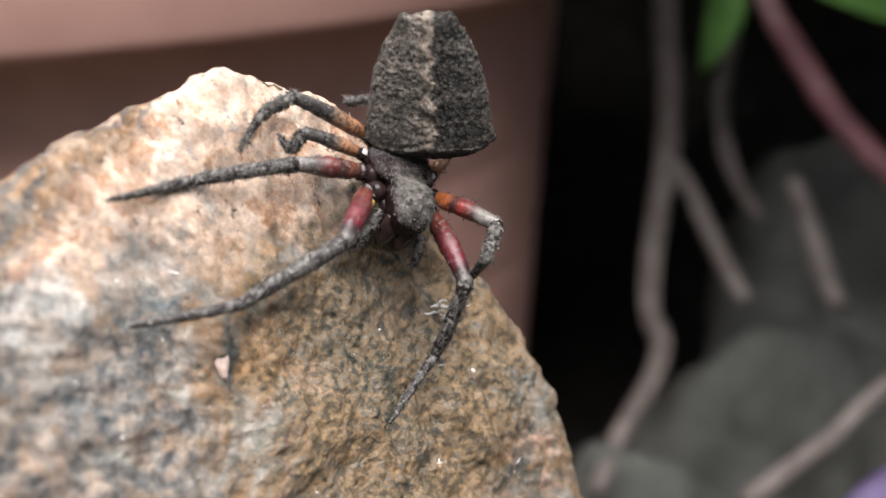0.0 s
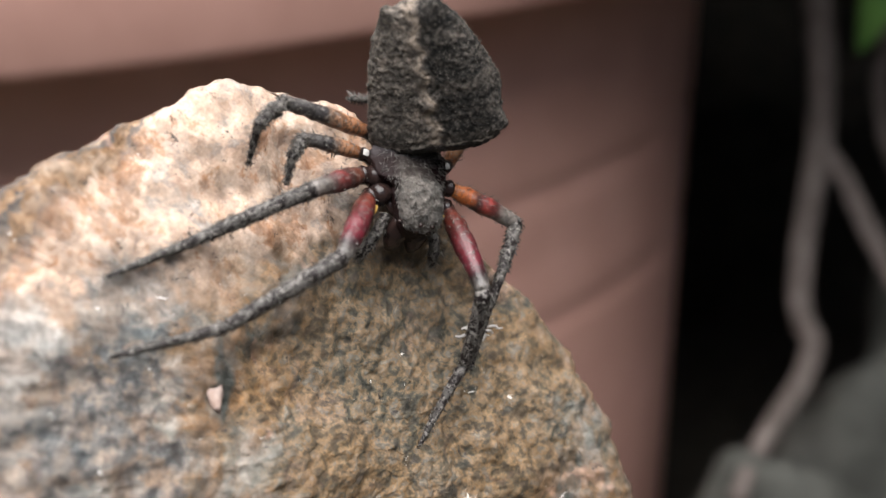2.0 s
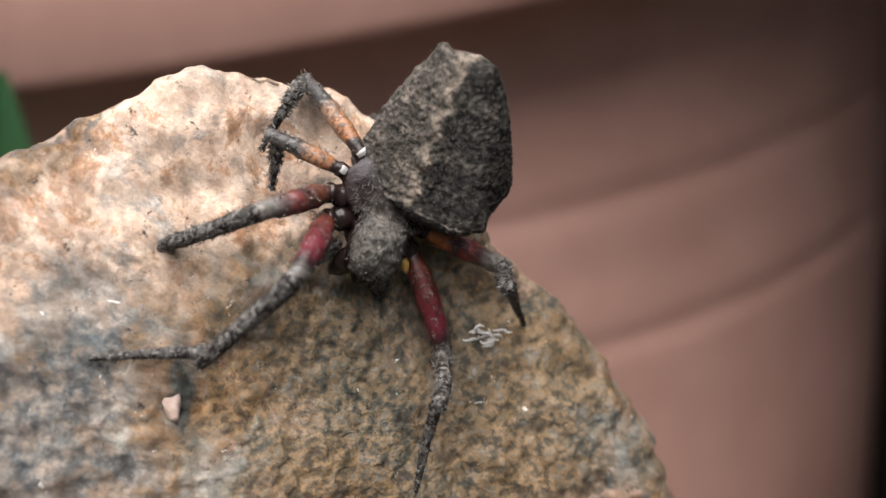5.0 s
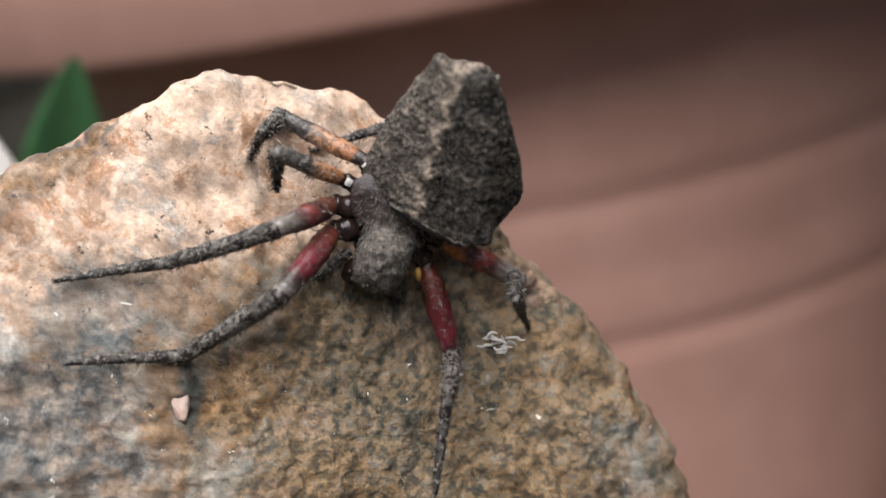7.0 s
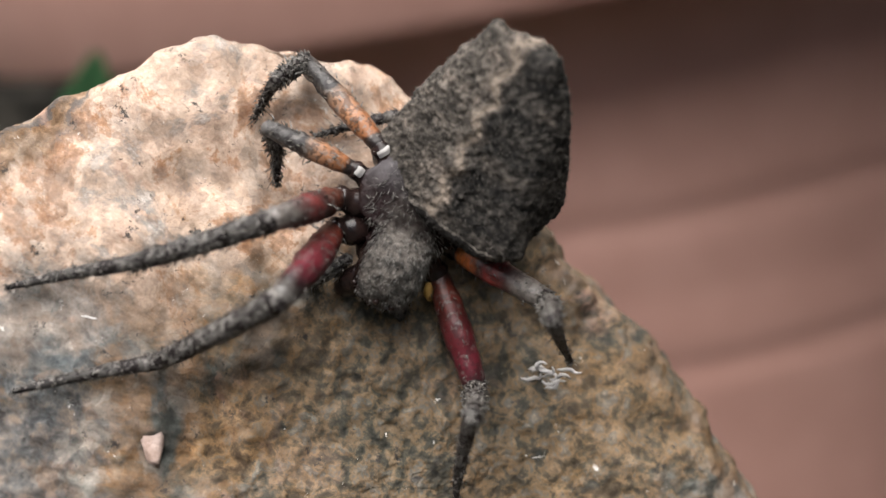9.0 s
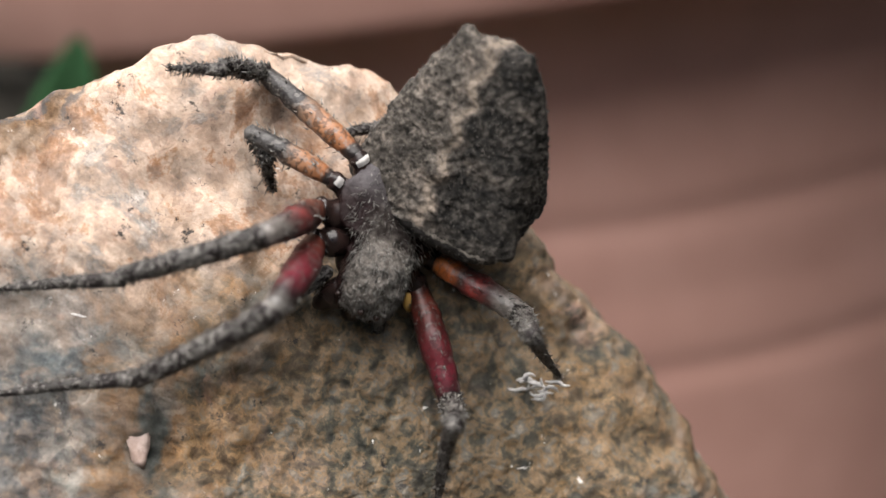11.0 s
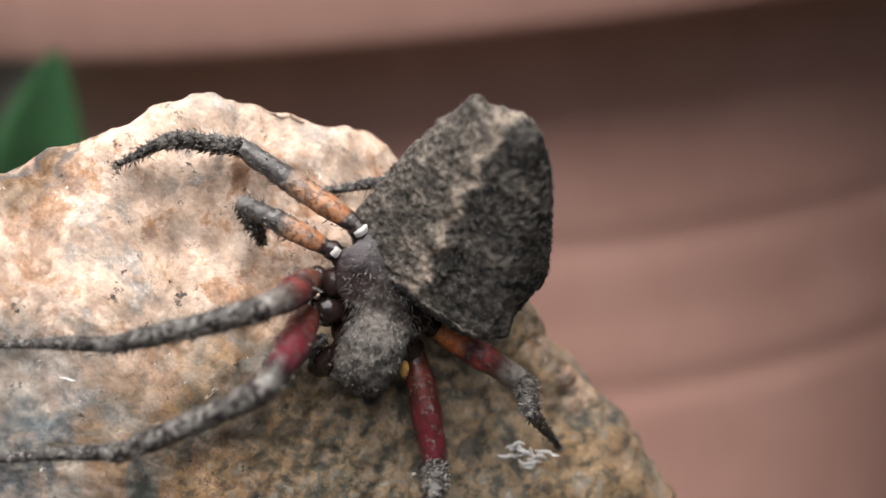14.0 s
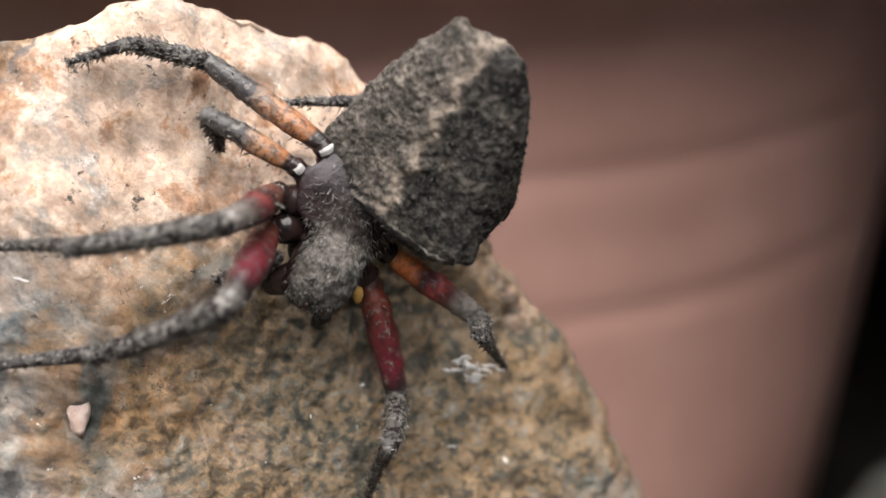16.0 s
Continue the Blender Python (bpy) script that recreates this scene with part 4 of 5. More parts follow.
def build_leg(spider, hip, lengths, femur_stops, thick, seed, label, spots=False, spines=0):
    """A leg under the spider: its base, and the three pieces that are keyed in the spider's space."""
    side = 1 if hip[0] > 0 else -1
    start, hip = Vector((hip[0] * 0.55, hip[1] * 0.7, hip[2] - 0.02)), Vector(hip)
    v, f = loft("leg_base", [(0.0, 0.09, 0.09, 0.09, 0), (0.12, 0.10, 0.10, 0.10, 0), (0.2, 0.075, 0.075, 0.075, 0), (0.27, 0.085, 0.085, 0.085, 0), (0.34, 0.04, 0.04, 0.04, 0)], 18)
    turn = (hip - start).to_track_quat("Y", "Z").to_matrix()
    scale = (hip - start).length * 1.25 / 0.34
    v = [start + turn @ Vector((p[0] * thick, p[1] * scale, p[2] * thick)) for p in v]
    mats = [0] * len(f)
    if spots:
        for i in range(len(f)):
            c = sum((Vector(v[k]) for k in f[i]), Vector()) / len(f[i])
            local = turn.transposed() @ (c - start)
            if local.z > 0.045 and (0.30 < local.y / ((hip - start).length * 1.25) < 0.52 or 0.66 < local.y / ((hip - start).length * 1.25) < 0.86):
                mats[i] = 1
    leg = part("leg", skinned("leg", v, f, mats, (BLACK, WHITE)), None, spider, label)
    l1, l2, l3 = lengths
    names = ("femur", "tibia", "tarsus")
    meshes = (
        limb_mesh("femur", l1, [0.065 * thick, 0.088 * thick, 0.094 * thick, 0.08 * thick, 0.068 * thick], seed, limb_material("femur skin", l1, femur_stops, 0.36, 0.6 if spots else 0.4, 0.25 if spots else 0.4), 30, 0.045, 0.03 * l1),
        limb_mesh("tibia", l2, [0.070 * thick, 0.066 * thick, 0.062 * thick, 0.06 * thick, 0.050 * thick], seed + 1, limb_material("tibia skin", l2, GREYS, 0.55, 1.0), 130, 0.035, 0.02 * l2, spines),
        limb_mesh("tarsus", l3, [0.048 * thick, 0.044 * thick, 0.036 * thick, 0.028 * thick, 0.016 * thick], seed + 2, limb_material("tarsus skin", l3, DUSK, 0.6, 1.0), 80, 0.03, -0.03 * l3, spines),
    )
    return [part(n, me, None, leg) for n, me in zip(names, meshes)]


build_scrap()
build_flake("stone_flake", (-1.74, -0.61, 32.70), (0.09, 0.012, 0.010), -35, PALESTONE, "thin white quartz sliver in the stone's face", 81)
build_flake("stone_flake", (-1.50, -0.72, 32.09), (0.085, 0.20, 0.02), -8, PINKSTONE, "pale pinkish flake bedded in the stone's face", 82)
spider = new("spider")
tagged(spider, "grey-brown orb-weaver spider with dark red thighs, clinging to the stone", "spider")
build_carapace(spider)
spider_abdomen = build_abdomen(spider)
L1 = build_leg(spider, (0.376, 0.243, -0.066), (0.796, 0.962, 0.794), REDS, 1.0, 100, "long front leg with a dark red thigh")
L2 = build_leg(spider, (0.431, 0.055, -0.066), (0.609, 0.839, 0.786), BROWNS, 0.95, 110, "long second leg with a banded brown thigh")
L3 = build_leg(spider, (0.409, -0.133, -0.066), (0.566, 0.190, 0.208), ORANGES, 0.72, 120, "short third leg with an orange thigh base", True, 6)
L4 = build_leg(spider, (0.321, -0.310, -0.044), (0.851, 0.410, 0.362), ORANGES, 0.80, 130, "hind leg with an orange thigh and spiny shank", True, 16)
R1 = build_leg(spider, (-0.376, 0.243, -0.066), (0.828, 0.739, 0.760), REDS, 1.0, 140, "front leg with a dark red thigh, reaching down")
R2 = build_leg(spider, (-0.431, 0.055, -0.066), (0.705, 0.539, 0.858), MIXED, 0.92, 150, "second leg with an orange and red thigh")
R3 = build_leg(spider, (-0.409, -0.133, -0.066), (0.45, 0.24, 0.22), ORANGES, 0.72, 160, "short third leg folded under the abdomen", True, 4)
R4 = build_leg(spider, (-0.321, -0.310, -0.044), (0.744, 0.555, 0.534), ORANGES, 0.80, 170, "hind leg reaching back behind the abdomen", True, 10)


def aim(ax, ay, az, bx, by, bz):
    """The pose of a limb piece from one joint to the next, in centimetres of the spider's space."""
    a, b = Vector((ax, ay, az)), Vector((bx, by, bz))
    y = (b - a).normalized()
    z = Vector((0.05, 0.1, 1)) - y * y.dot(Vector((0.05, 0.1, 1)))
    z.normalize()
    m = Matrix((y.cross(z), y, z)).transposed().to_4x4()
    m.translation = a * CM
    return m


def motions():
    walk(spider, [
        (0, pose(-0.00014, 0.00764, 0.32920, -53.25, -29.69, -145.06)),
        (1, pose(-0.00059, 0.00811, 0.32961, -55.37, -26.68, -143.68)),
        (2, pose(-0.00103, 0.00853, 0.33044, -58.05, -23.59, -141.51)),
        (2.5, pose(-0.00108, 0.00873, 0.33034, -61.24, -19.78, -134.42)),
        (3, pose(-0.00103, 0.00826, 0.32954, -66.56, -24.67, -130.97)),
        (3.5, pose(-0.00153, 0.00682, 0.33016, -78.98, -29.46, -125.98)),
        (4, pose(-0.00149, 0.00629, 0.32929, -82.02, -37.30, -125.46)),
        (6.5, pose(-0.00210, 0.00556, 0.32773, -85.98, -35.49, -137.63)),
        (7, pose(-0.00184, 0.00570, 0.32778, -83.83, -36.43, -139.99)),
        (8, pose(-0.00200, 0.00551, 0.32703, -85.26, -40.92, -138.13)),
        (9, pose(-0.00278, 0.00579, 0.32769, -89.58, -41.70, -126.08)),
        (12.5, pose(-0.00363, 0.00481, 0.32788, -84.63, -40.40, -122.46)),
        (14, pose(-0.00295, 0.00448, 0.32807, -86.70, -38.61, -127.34)),
        (14.5, pose(-0.00303, 0.00406, 0.32796, -88.00, -39.64, -125.93)),
        (16, pose(-0.00252, 0.00345, 0.32792, -86.27, -40.52, -129.85)),
    ])
    walk(spider_abdomen, [
        (0, pose(0.00069, -0.00610, 0.00511, -52.92, 43.11, -6.87)),
        (1, pose(0.00067, -0.00614, 0.00516, -54.14, 43.45, -5.19)),
        (2, pose(0.00069, -0.00609, 0.00517, -54.56, 46.16, -5.43)),
        (2.5, pose(0.00090, -0.00648, 0.00511, -52.76, 43.32, -2.87)),
        (3, pose(0.00058, -0.00634, 0.00528, -59.61, 39.74, -12.62)),
        (3.5, pose(-0.00131, -0.00564, 0.00286, -36.40, 47.78, -14.86)),
        (4, pose(-0.00140, -0.00543, 0.00285, -40.39, 46.80, -18.75)),
        (6.5, pose(-0.00154, -0.00587, 0.00309, -33.77, 44.47, -11.47)),
        (7, pose(-0.00151, -0.00588, 0.00305, -34.74, 43.04, -12.18)),
        (8, pose(-0.00158, -0.00588, 0.00299, -37.36, 42.12, -15.22)),
        (9, pose(-0.00136, -0.00586, 0.00285, -40.37, 45.40, -19.66)),
        (12.5, pose(-0.00136, -0.00594, 0.00287, -37.65, 48.82, -12.77)),
        (14, pose(-0.00123, -0.00621, 0.00288, -39.96, 46.36, -17.28)),
        (14.5, pose(-0.00149, -0.00613, 0.00302, -40.69, 43.94, -18.72)),
        (16, pose(-0.00135, -0.00647, 0.00299, -38.18, 45.99, -15.90)),
    ])
    walk(L1[0], [
        (0, aim(0.376, 0.243, -0.066, 0.794, 0.891, 0.143)),
        (1, aim(0.376, 0.243, -0.066, 0.807, 0.865, 0.204)),
        (2, aim(0.376, 0.243, -0.066, 0.794, 0.868, 0.211)),
        (2.5, aim(0.376, 0.243, -0.066, 0.588, 0.997, 0.033)),
        (3, aim(0.376, 0.243, -0.066, 0.567, 0.989, 0.035)),
        (3.5, aim(0.376, 0.243, -0.066, 0.599, 0.941, 0.177)),
        (4, aim(0.376, 0.243, -0.066, 0.718, 0.704, 0.521)),
        (6.5, aim(0.376, 0.243, -0.066, 0.697, 0.707, 0.500)),
        (7, aim(0.376, 0.243, -0.066, 0.704, 0.682, 0.520)),
        (8, aim(0.376, 0.243, -0.066, 0.642, 0.690, 0.538)),
        (9, aim(0.376, 0.243, -0.066, 0.738, 0.662, 0.512)),
        (12.5, aim(0.376, 0.243, -0.066, 0.727, 0.675, 0.513)),
        (14, aim(0.376, 0.243, -0.066, 0.722, 0.618, 0.568)),
        (14.5, aim(0.376, 0.243, -0.066, 0.732, 0.645, 0.545)),
        (16, aim(0.376, 0.243, -0.066, 0.699, 0.648, 0.588)),
    ])
    walk(L1[1], [
        (0, aim(0.794, 0.891, 0.143, 1.502, 1.432, -0.254)),
        (1, aim(0.807, 0.865, 0.204, 1.535, 1.390, -0.240)),
        (2, aim(0.794, 0.868, 0.211, 1.577, 1.356, -0.152)),
        (2.5, aim(0.588, 0.997, 0.033, 1.232, 1.632, 0.357)),
        (3, aim(0.567, 0.989, 0.035, 1.162, 1.642, 0.378)),
        (3.5, aim(0.599, 0.941, 0.177, 1.125, 1.617, 0.564)),
        (4, aim(0.718, 0.704, 0.521, 0.797, 1.417, 0.019)),
        (6.5, aim(0.697, 0.707, 0.500, 1.181, 1.361, 0.003)),
        (7, aim(0.704, 0.682, 0.520, 1.111, 1.390, 0.038)),
        (8, aim(0.642, 0.690, 0.538, 1.083, 1.386, 0.045)),
        (9, aim(0.738, 0.662, 0.512, 0.998, 1.305, -0.144)),
        (12.5, aim(0.727, 0.675, 0.513, 1.053, 1.277, -0.137)),
        (14, aim(0.722, 0.618, 0.568, 1.081, 1.266, 0.026)),
        (14.5, aim(0.732, 0.645, 0.545, 1.011, 1.277, -0.070)),
        (16, aim(0.699, 0.648, 0.588, 0.880, 1.227, -0.063)),
    ])
    walk(L1[2], [
        (0, aim(1.502, 1.432, -0.254, 2.195, 1.614, -0.641)),
        (1, aim(1.535, 1.390, -0.240, 2.267, 1.588, -0.539)),
        (2, aim(1.577, 1.356, -0.152, 2.334, 1.546, -0.437)),
        (2.5, aim(1.232, 1.632, 0.357, 1.876, 2.090, -0.029)),
        (3, aim(1.162, 1.642, 0.378, 1.696, 2.124, -0.028)),
        (3.5, aim(1.125, 1.617, 0.564, 1.272, 2.179, 0.011)),
        (4, aim(0.797, 1.417, 0.019, 1.064, 1.851, -0.500)),
        (6.5, aim(1.181, 1.361, 0.003, 1.951, 1.625, -0.037)),
        (7, aim(1.111, 1.390, 0.038, 1.913, 1.663, 0.056)),
        (8, aim(1.083, 1.386, 0.045, 1.818, 1.734, 0.014)),
        (9, aim(0.998, 1.305, -0.144, 1.611, 1.754, -0.358)),
        (12.5, aim(1.053, 1.277, -0.137, 1.546, 1.608, -0.638)),
        (14, aim(1.081, 1.266, 0.026, 1.548, 1.627, -0.448)),
        (14.5, aim(1.011, 1.277, -0.070, 1.514, 1.652, -0.485)),
        (16, aim(0.880, 1.227, -0.063, 1.311, 1.638, -0.435)),
    ])
    walk(L2[0], [
        (0, aim(0.431, 0.055, -0.066, 1.049, 0.148, -0.123)),
        (1, aim(0.431, 0.055, -0.066, 1.030, 0.145, -0.136)),
        (2, aim(0.431, 0.055, -0.066, 0.953, 0.313, 0.110)),
        (2.5, aim(0.431, 0.055, -0.066, 0.984, 0.306, -0.046)),
        (3, aim(0.431, 0.055, -0.066, 0.978, 0.307, -0.113)),
        (3.5, aim(0.431, 0.055, -0.066, 0.963, 0.332, 0.045)),
        (4, aim(0.431, 0.055, -0.066, 0.947, 0.361, 0.041)),
        (6.5, aim(0.431, 0.055, -0.066, 0.873, 0.323, 0.259)),
        (7, aim(0.431, 0.055, -0.066, 0.840, 0.304, 0.314)),
        (8, aim(0.431, 0.055, -0.066, 0.828, 0.306, 0.325)),
        (9, aim(0.431, 0.055, -0.066, 0.869, 0.308, 0.283)),
        (12.5, aim(0.431, 0.055, -0.066, 0.810, 0.332, 0.324)),
        (14, aim(0.431, 0.055, -0.066, 0.813, 0.262, 0.362)),
        (14.5, aim(0.431, 0.055, -0.066, 0.815, 0.284, 0.351)),
        (16, aim(0.431, 0.055, -0.066, 0.806, 0.286, 0.373)),
    ])
    walk(L2[1], [
        (0, aim(1.049, 0.148, -0.123, 1.847, 0.404, -0.435)),
        (1, aim(1.030, 0.145, -0.136, 1.807, 0.383, -0.356)),
        (2, aim(0.953, 0.313, 0.110, 1.648, 0.635, -0.239)),
        (2.5, aim(0.984, 0.306, -0.046, 1.765, 0.599, -0.114)),
        (3, aim(0.978, 0.307, -0.113, 1.729, 0.659, -0.036)),
        (3.5, aim(0.963, 0.332, 0.045, 1.381, 0.690, -0.585)),
        (4, aim(0.947, 0.361, 0.041, 1.267, 0.781, -0.607)),
        (6.5, aim(0.873, 0.323, 0.259, 1.393, 0.805, -0.180)),
        (7, aim(0.840, 0.304, 0.314, 1.397, 0.798, -0.055)),
        (8, aim(0.828, 0.306, 0.325, 1.377, 0.827, -0.014)),
        (9, aim(0.869, 0.308, 0.283, 1.337, 0.825, -0.137)),
        (12.5, aim(0.810, 0.332, 0.324, 1.291, 0.789, -0.176)),
        (14, aim(0.813, 0.262, 0.362, 1.328, 0.762, -0.058)),
        (14.5, aim(0.815, 0.284, 0.351, 1.255, 0.785, -0.138)),
        (16, aim(0.806, 0.286, 0.373, 1.267, 0.735, 0.001)),
    ])
    walk(L2[2], [
        (0, aim(1.847, 0.404, -0.435, 2.523, 0.793, -0.365)),
        (1, aim(1.807, 0.383, -0.356, 2.514, 0.720, -0.324)),
        (2, aim(1.648, 0.635, -0.239, 2.338, 0.971, -0.402)),
        (2.5, aim(1.765, 0.599, -0.114, 2.467, 0.741, -0.462)),
        (3, aim(1.729, 0.659, -0.036, 2.442, 0.847, -0.388)),
        (3.5, aim(1.381, 0.690, -0.585, 2.050, 1.010, -0.787)),
        (4, aim(1.267, 0.781, -0.607, 1.887, 1.213, -0.810)),
        (6.5, aim(1.393, 0.805, -0.180, 2.057, 1.120, -0.231)),
        (7, aim(1.397, 0.798, -0.055, 2.053, 1.162, -0.195)),
        (8, aim(1.377, 0.827, -0.014, 1.981, 1.243, -0.252)),
        (9, aim(1.337, 0.825, -0.137, 1.815, 1.248, -0.558)),
        (12.5, aim(1.291, 0.789, -0.176, 1.723, 1.051, -0.769)),
        (14, aim(1.328, 0.762, -0.058, 1.765, 1.079, -0.622)),
        (14.5, aim(1.255, 0.785, -0.138, 1.728, 1.090, -0.671)),
        (16, aim(1.267, 0.735, 0.001, 1.529, 1.052, -0.621)),
    ])
    walk(L3[0], [
        (0, aim(0.409, -0.133, -0.066, 0.974, -0.172, -0.100)),
        (0.5, aim(0.409, -0.133, -0.066, 0.974, -0.167, -0.070)),
        (1, aim(0.409, -0.133, -0.066, 0.972, -0.162, -0.041)),
        (2, aim(0.409, -0.133, -0.066, 0.968, -0.152, -0.005)),
        (2.5, aim(0.409, -0.133, -0.066, 0.971, -0.184, -0.075)),
        (3, aim(0.409, -0.133, -0.066, 0.971, -0.168, -0.100)),
        (3.25, aim(0.409, -0.133, -0.066, 0.913, -0.176, -0.320)),
        (3.5, aim(0.409, -0.133, -0.066, 0.766, -0.177, -0.492)),
        (4, aim(0.409, -0.133, -0.066, 0.748, -0.202, -0.511)),
        (6.5, aim(0.409, -0.133, -0.066, 0.961, -0.164, 0.024)),
        (7, aim(0.409, -0.133, -0.066, 0.960, -0.169, 0.025)),
        (8, aim(0.409, -0.133, -0.066, 0.966, -0.110, -0.103)),
        (9, aim(0.409, -0.133, -0.066, 0.898, -0.149, -0.295)),
        (12.5, aim(0.409, -0.133, -0.066, 0.840, -0.234, -0.369)),
        (14, aim(0.409, -0.133, -0.066, 0.898, -0.172, -0.334)),
        (14.5, aim(0.409, -0.133, -0.066, 0.863, -0.160, -0.353)),
        (16, aim(0.409, -0.133, -0.066, 0.880, -0.154, -0.346)),
    ])
    walk(L3[1], [
        (0, aim(0.974, -0.172, -0.100, 1.025, -0.032, -0.222)),
        (0.5, aim(0.974, -0.167, -0.070, 1.038, -0.017, -0.168)),
        (1, aim(0.972, -0.162, -0.041, 1.049, -0.004, -0.114)),
        (2, aim(0.968, -0.152, -0.005, 1.056, 0.016, -0.002)),
        (2.5, aim(0.971, -0.184, -0.075, 0.981, -0.076, -0.231)),
        (3, aim(0.971, -0.168, -0.100, 0.962, -0.058, -0.255)),
        (3.25, aim(0.913, -0.176, -0.320, 0.924, 0.003, -0.381)),
        (3.5, aim(0.766, -0.177, -0.492, 0.792, 0.004, -0.436)),
        (4, aim(0.748, -0.202, -0.511, 0.719, -0.016, -0.534)),
        (6.5, aim(0.961, -0.164, 0.024, 0.873, -0.057, -0.107)),
        (7, aim(0.960, -0.169, 0.025, 0.895, -0.049, -0.107)),
        (8, aim(0.966, -0.110, -0.103, 0.879, -0.045, -0.259)),
        (9, aim(0.898, -0.149, -0.295, 0.772, -0.045, -0.391)),
        (12.5, aim(0.840, -0.234, -0.369, 0.700, -0.113, -0.342)),
        (14, aim(0.898, -0.172, -0.334, 0.742, -0.069, -0.368)),
        (14.5, aim(0.863, -0.160, -0.353, 0.699, -0.078, -0.399)),
        (16, aim(0.880, -0.154, -0.346, 0.735, -0.081, -0.443)),
    ])
    walk(L3[2], [
        (0, aim(1.025, -0.032, -0.222, 1.072, -0.210, -0.319)),
        (0.5, aim(1.038, -0.017, -0.168, 1.074, -0.094, -0.358)),
        (1, aim(1.049, -0.004, -0.114, 1.058, 0.053, -0.313)),
        (2, aim(1.056, 0.016, -0.002, 1.074, 0.206, -0.101)),
        (2.5, aim(0.981, -0.076, -0.231, 1.002, 0.111, -0.321)),
        (3, aim(0.962, -0.058, -0.255, 0.934, 0.076, -0.412)),
        (3.25, aim(0.924, 0.003, -0.381, 0.871, 0.156, -0.513)),
        (3.5, aim(0.792, 0.004, -0.436, 0.717, 0.168, -0.537)),
        (4, aim(0.719, -0.016, -0.534, 0.667, 0.185, -0.556)),
        (6.5, aim(0.873, -0.057, -0.107, 0.789, 0.085, -0.233)),
        (7, aim(0.895, -0.049, -0.107, 0.824, 0.102, -0.231)),
        (8, aim(0.879, -0.045, -0.259, 0.804, 0.088, -0.401)),
        (9, aim(0.772, -0.045, -0.391, 0.674, 0.128, -0.448)),
        (12.5, aim(0.700, -0.113, -0.342, 0.562, -0.046, -0.481)),
        (14, aim(0.742, -0.069, -0.368, 0.616, 0.000, -0.518)),
        (14.5, aim(0.699, -0.078, -0.399, 0.569, -0.021, -0.550)),
        (16, aim(0.735, -0.081, -0.443, 0.613, -0.017, -0.599)),
    ])
    walk(L4[0], [
        (0, aim(0.321, -0.310, -0.044, 1.147, -0.399, 0.004)),
        (1, aim(0.321, -0.310, -0.044, 1.138, -0.404, 0.016)),
        (2, aim(0.321, -0.310, -0.044, 1.130, -0.402, 0.052)),
        (2.5, aim(0.321, -0.310, -0.044, 1.134, -0.474, -0.010)),
        (3, aim(0.321, -0.310, -0.044, 0.981, -0.612, -0.360)),
        (3.5, aim(0.321, -0.310, -0.044, 0.785, -0.585, -0.659)),
        (3.75, aim(0.321, -0.310, -0.044, 0.694, -0.720, -0.690)),
        (4, aim(0.321, -0.310, -0.044, 0.569, -0.823, -0.665)),
        (4.1, aim(0.321, -0.310, -0.044, 0.574, -0.811, -0.684)),
        (4.2, aim(0.321, -0.310, -0.044, 0.575, -0.791, -0.692)),
        (6.3, aim(0.321, -0.310, -0.044, 0.844, -0.529, -0.626)),
        (6.5, aim(0.321, -0.310, -0.044, 0.870, -0.454, -0.595)),
        (7, aim(0.321, -0.310, -0.044, 0.898, -0.403, -0.572)),
        (7.2, aim(0.321, -0.310, -0.044, 0.924, -0.438, -0.587)),
        (7.3, aim(0.321, -0.310, -0.044, 0.911, -0.626, -0.568)),
        (7.5, aim(0.321, -0.310, -0.044, 0.826, -0.568, -0.637)),
        (8, aim(0.321, -0.310, -0.044, 0.873, -0.574, -0.630)),
        (8.3, aim(0.321, -0.310, -0.044, 0.866, -0.592, -0.636)),
        (8.5, aim(0.321, -0.310, -0.044, 0.852, -0.599, -0.642)),
        (8.7, aim(0.321, -0.310, -0.044, 0.740, -0.629, -0.680)),
        (8.8, aim(0.321, -0.310, -0.044, 0.751, -0.653, -0.679)),
        (8.9, aim(0.321, -0.310, -0.044, 0.707, -0.666, -0.689)),
        (9, aim(0.321, -0.310, -0.044, 0.749, -0.632, -0.677)),
        (9.1, aim(0.321, -0.310, -0.044, 0.733, -0.732, -0.656)),
        (9.3, aim(0.321, -0.310, -0.044, 0.745, -0.671, -0.681)),
        (9.5, aim(0.321, -0.310, -0.044, 0.625, -0.732, -0.687)),
        (9.7, aim(0.321, -0.310, -0.044, 0.774, -0.707, -0.649)),
        (11.8, aim(0.321, -0.310, -0.044, 0.852, -0.585, -0.640)),
        (12, aim(0.321, -0.310, -0.044, 0.868, -0.561, -0.604)),
        (12.5, aim(0.321, -0.310, -0.044, 0.887, -0.487, -0.603)),
        (14, aim(0.321, -0.310, -0.044, 0.952, -0.464, -0.598)),
        (14.5, aim(0.321, -0.310, -0.044, 0.956, -0.470, -0.580)),
        (16, aim(0.321, -0.310, -0.044, 0.927, -0.428, -0.617)),
    ])
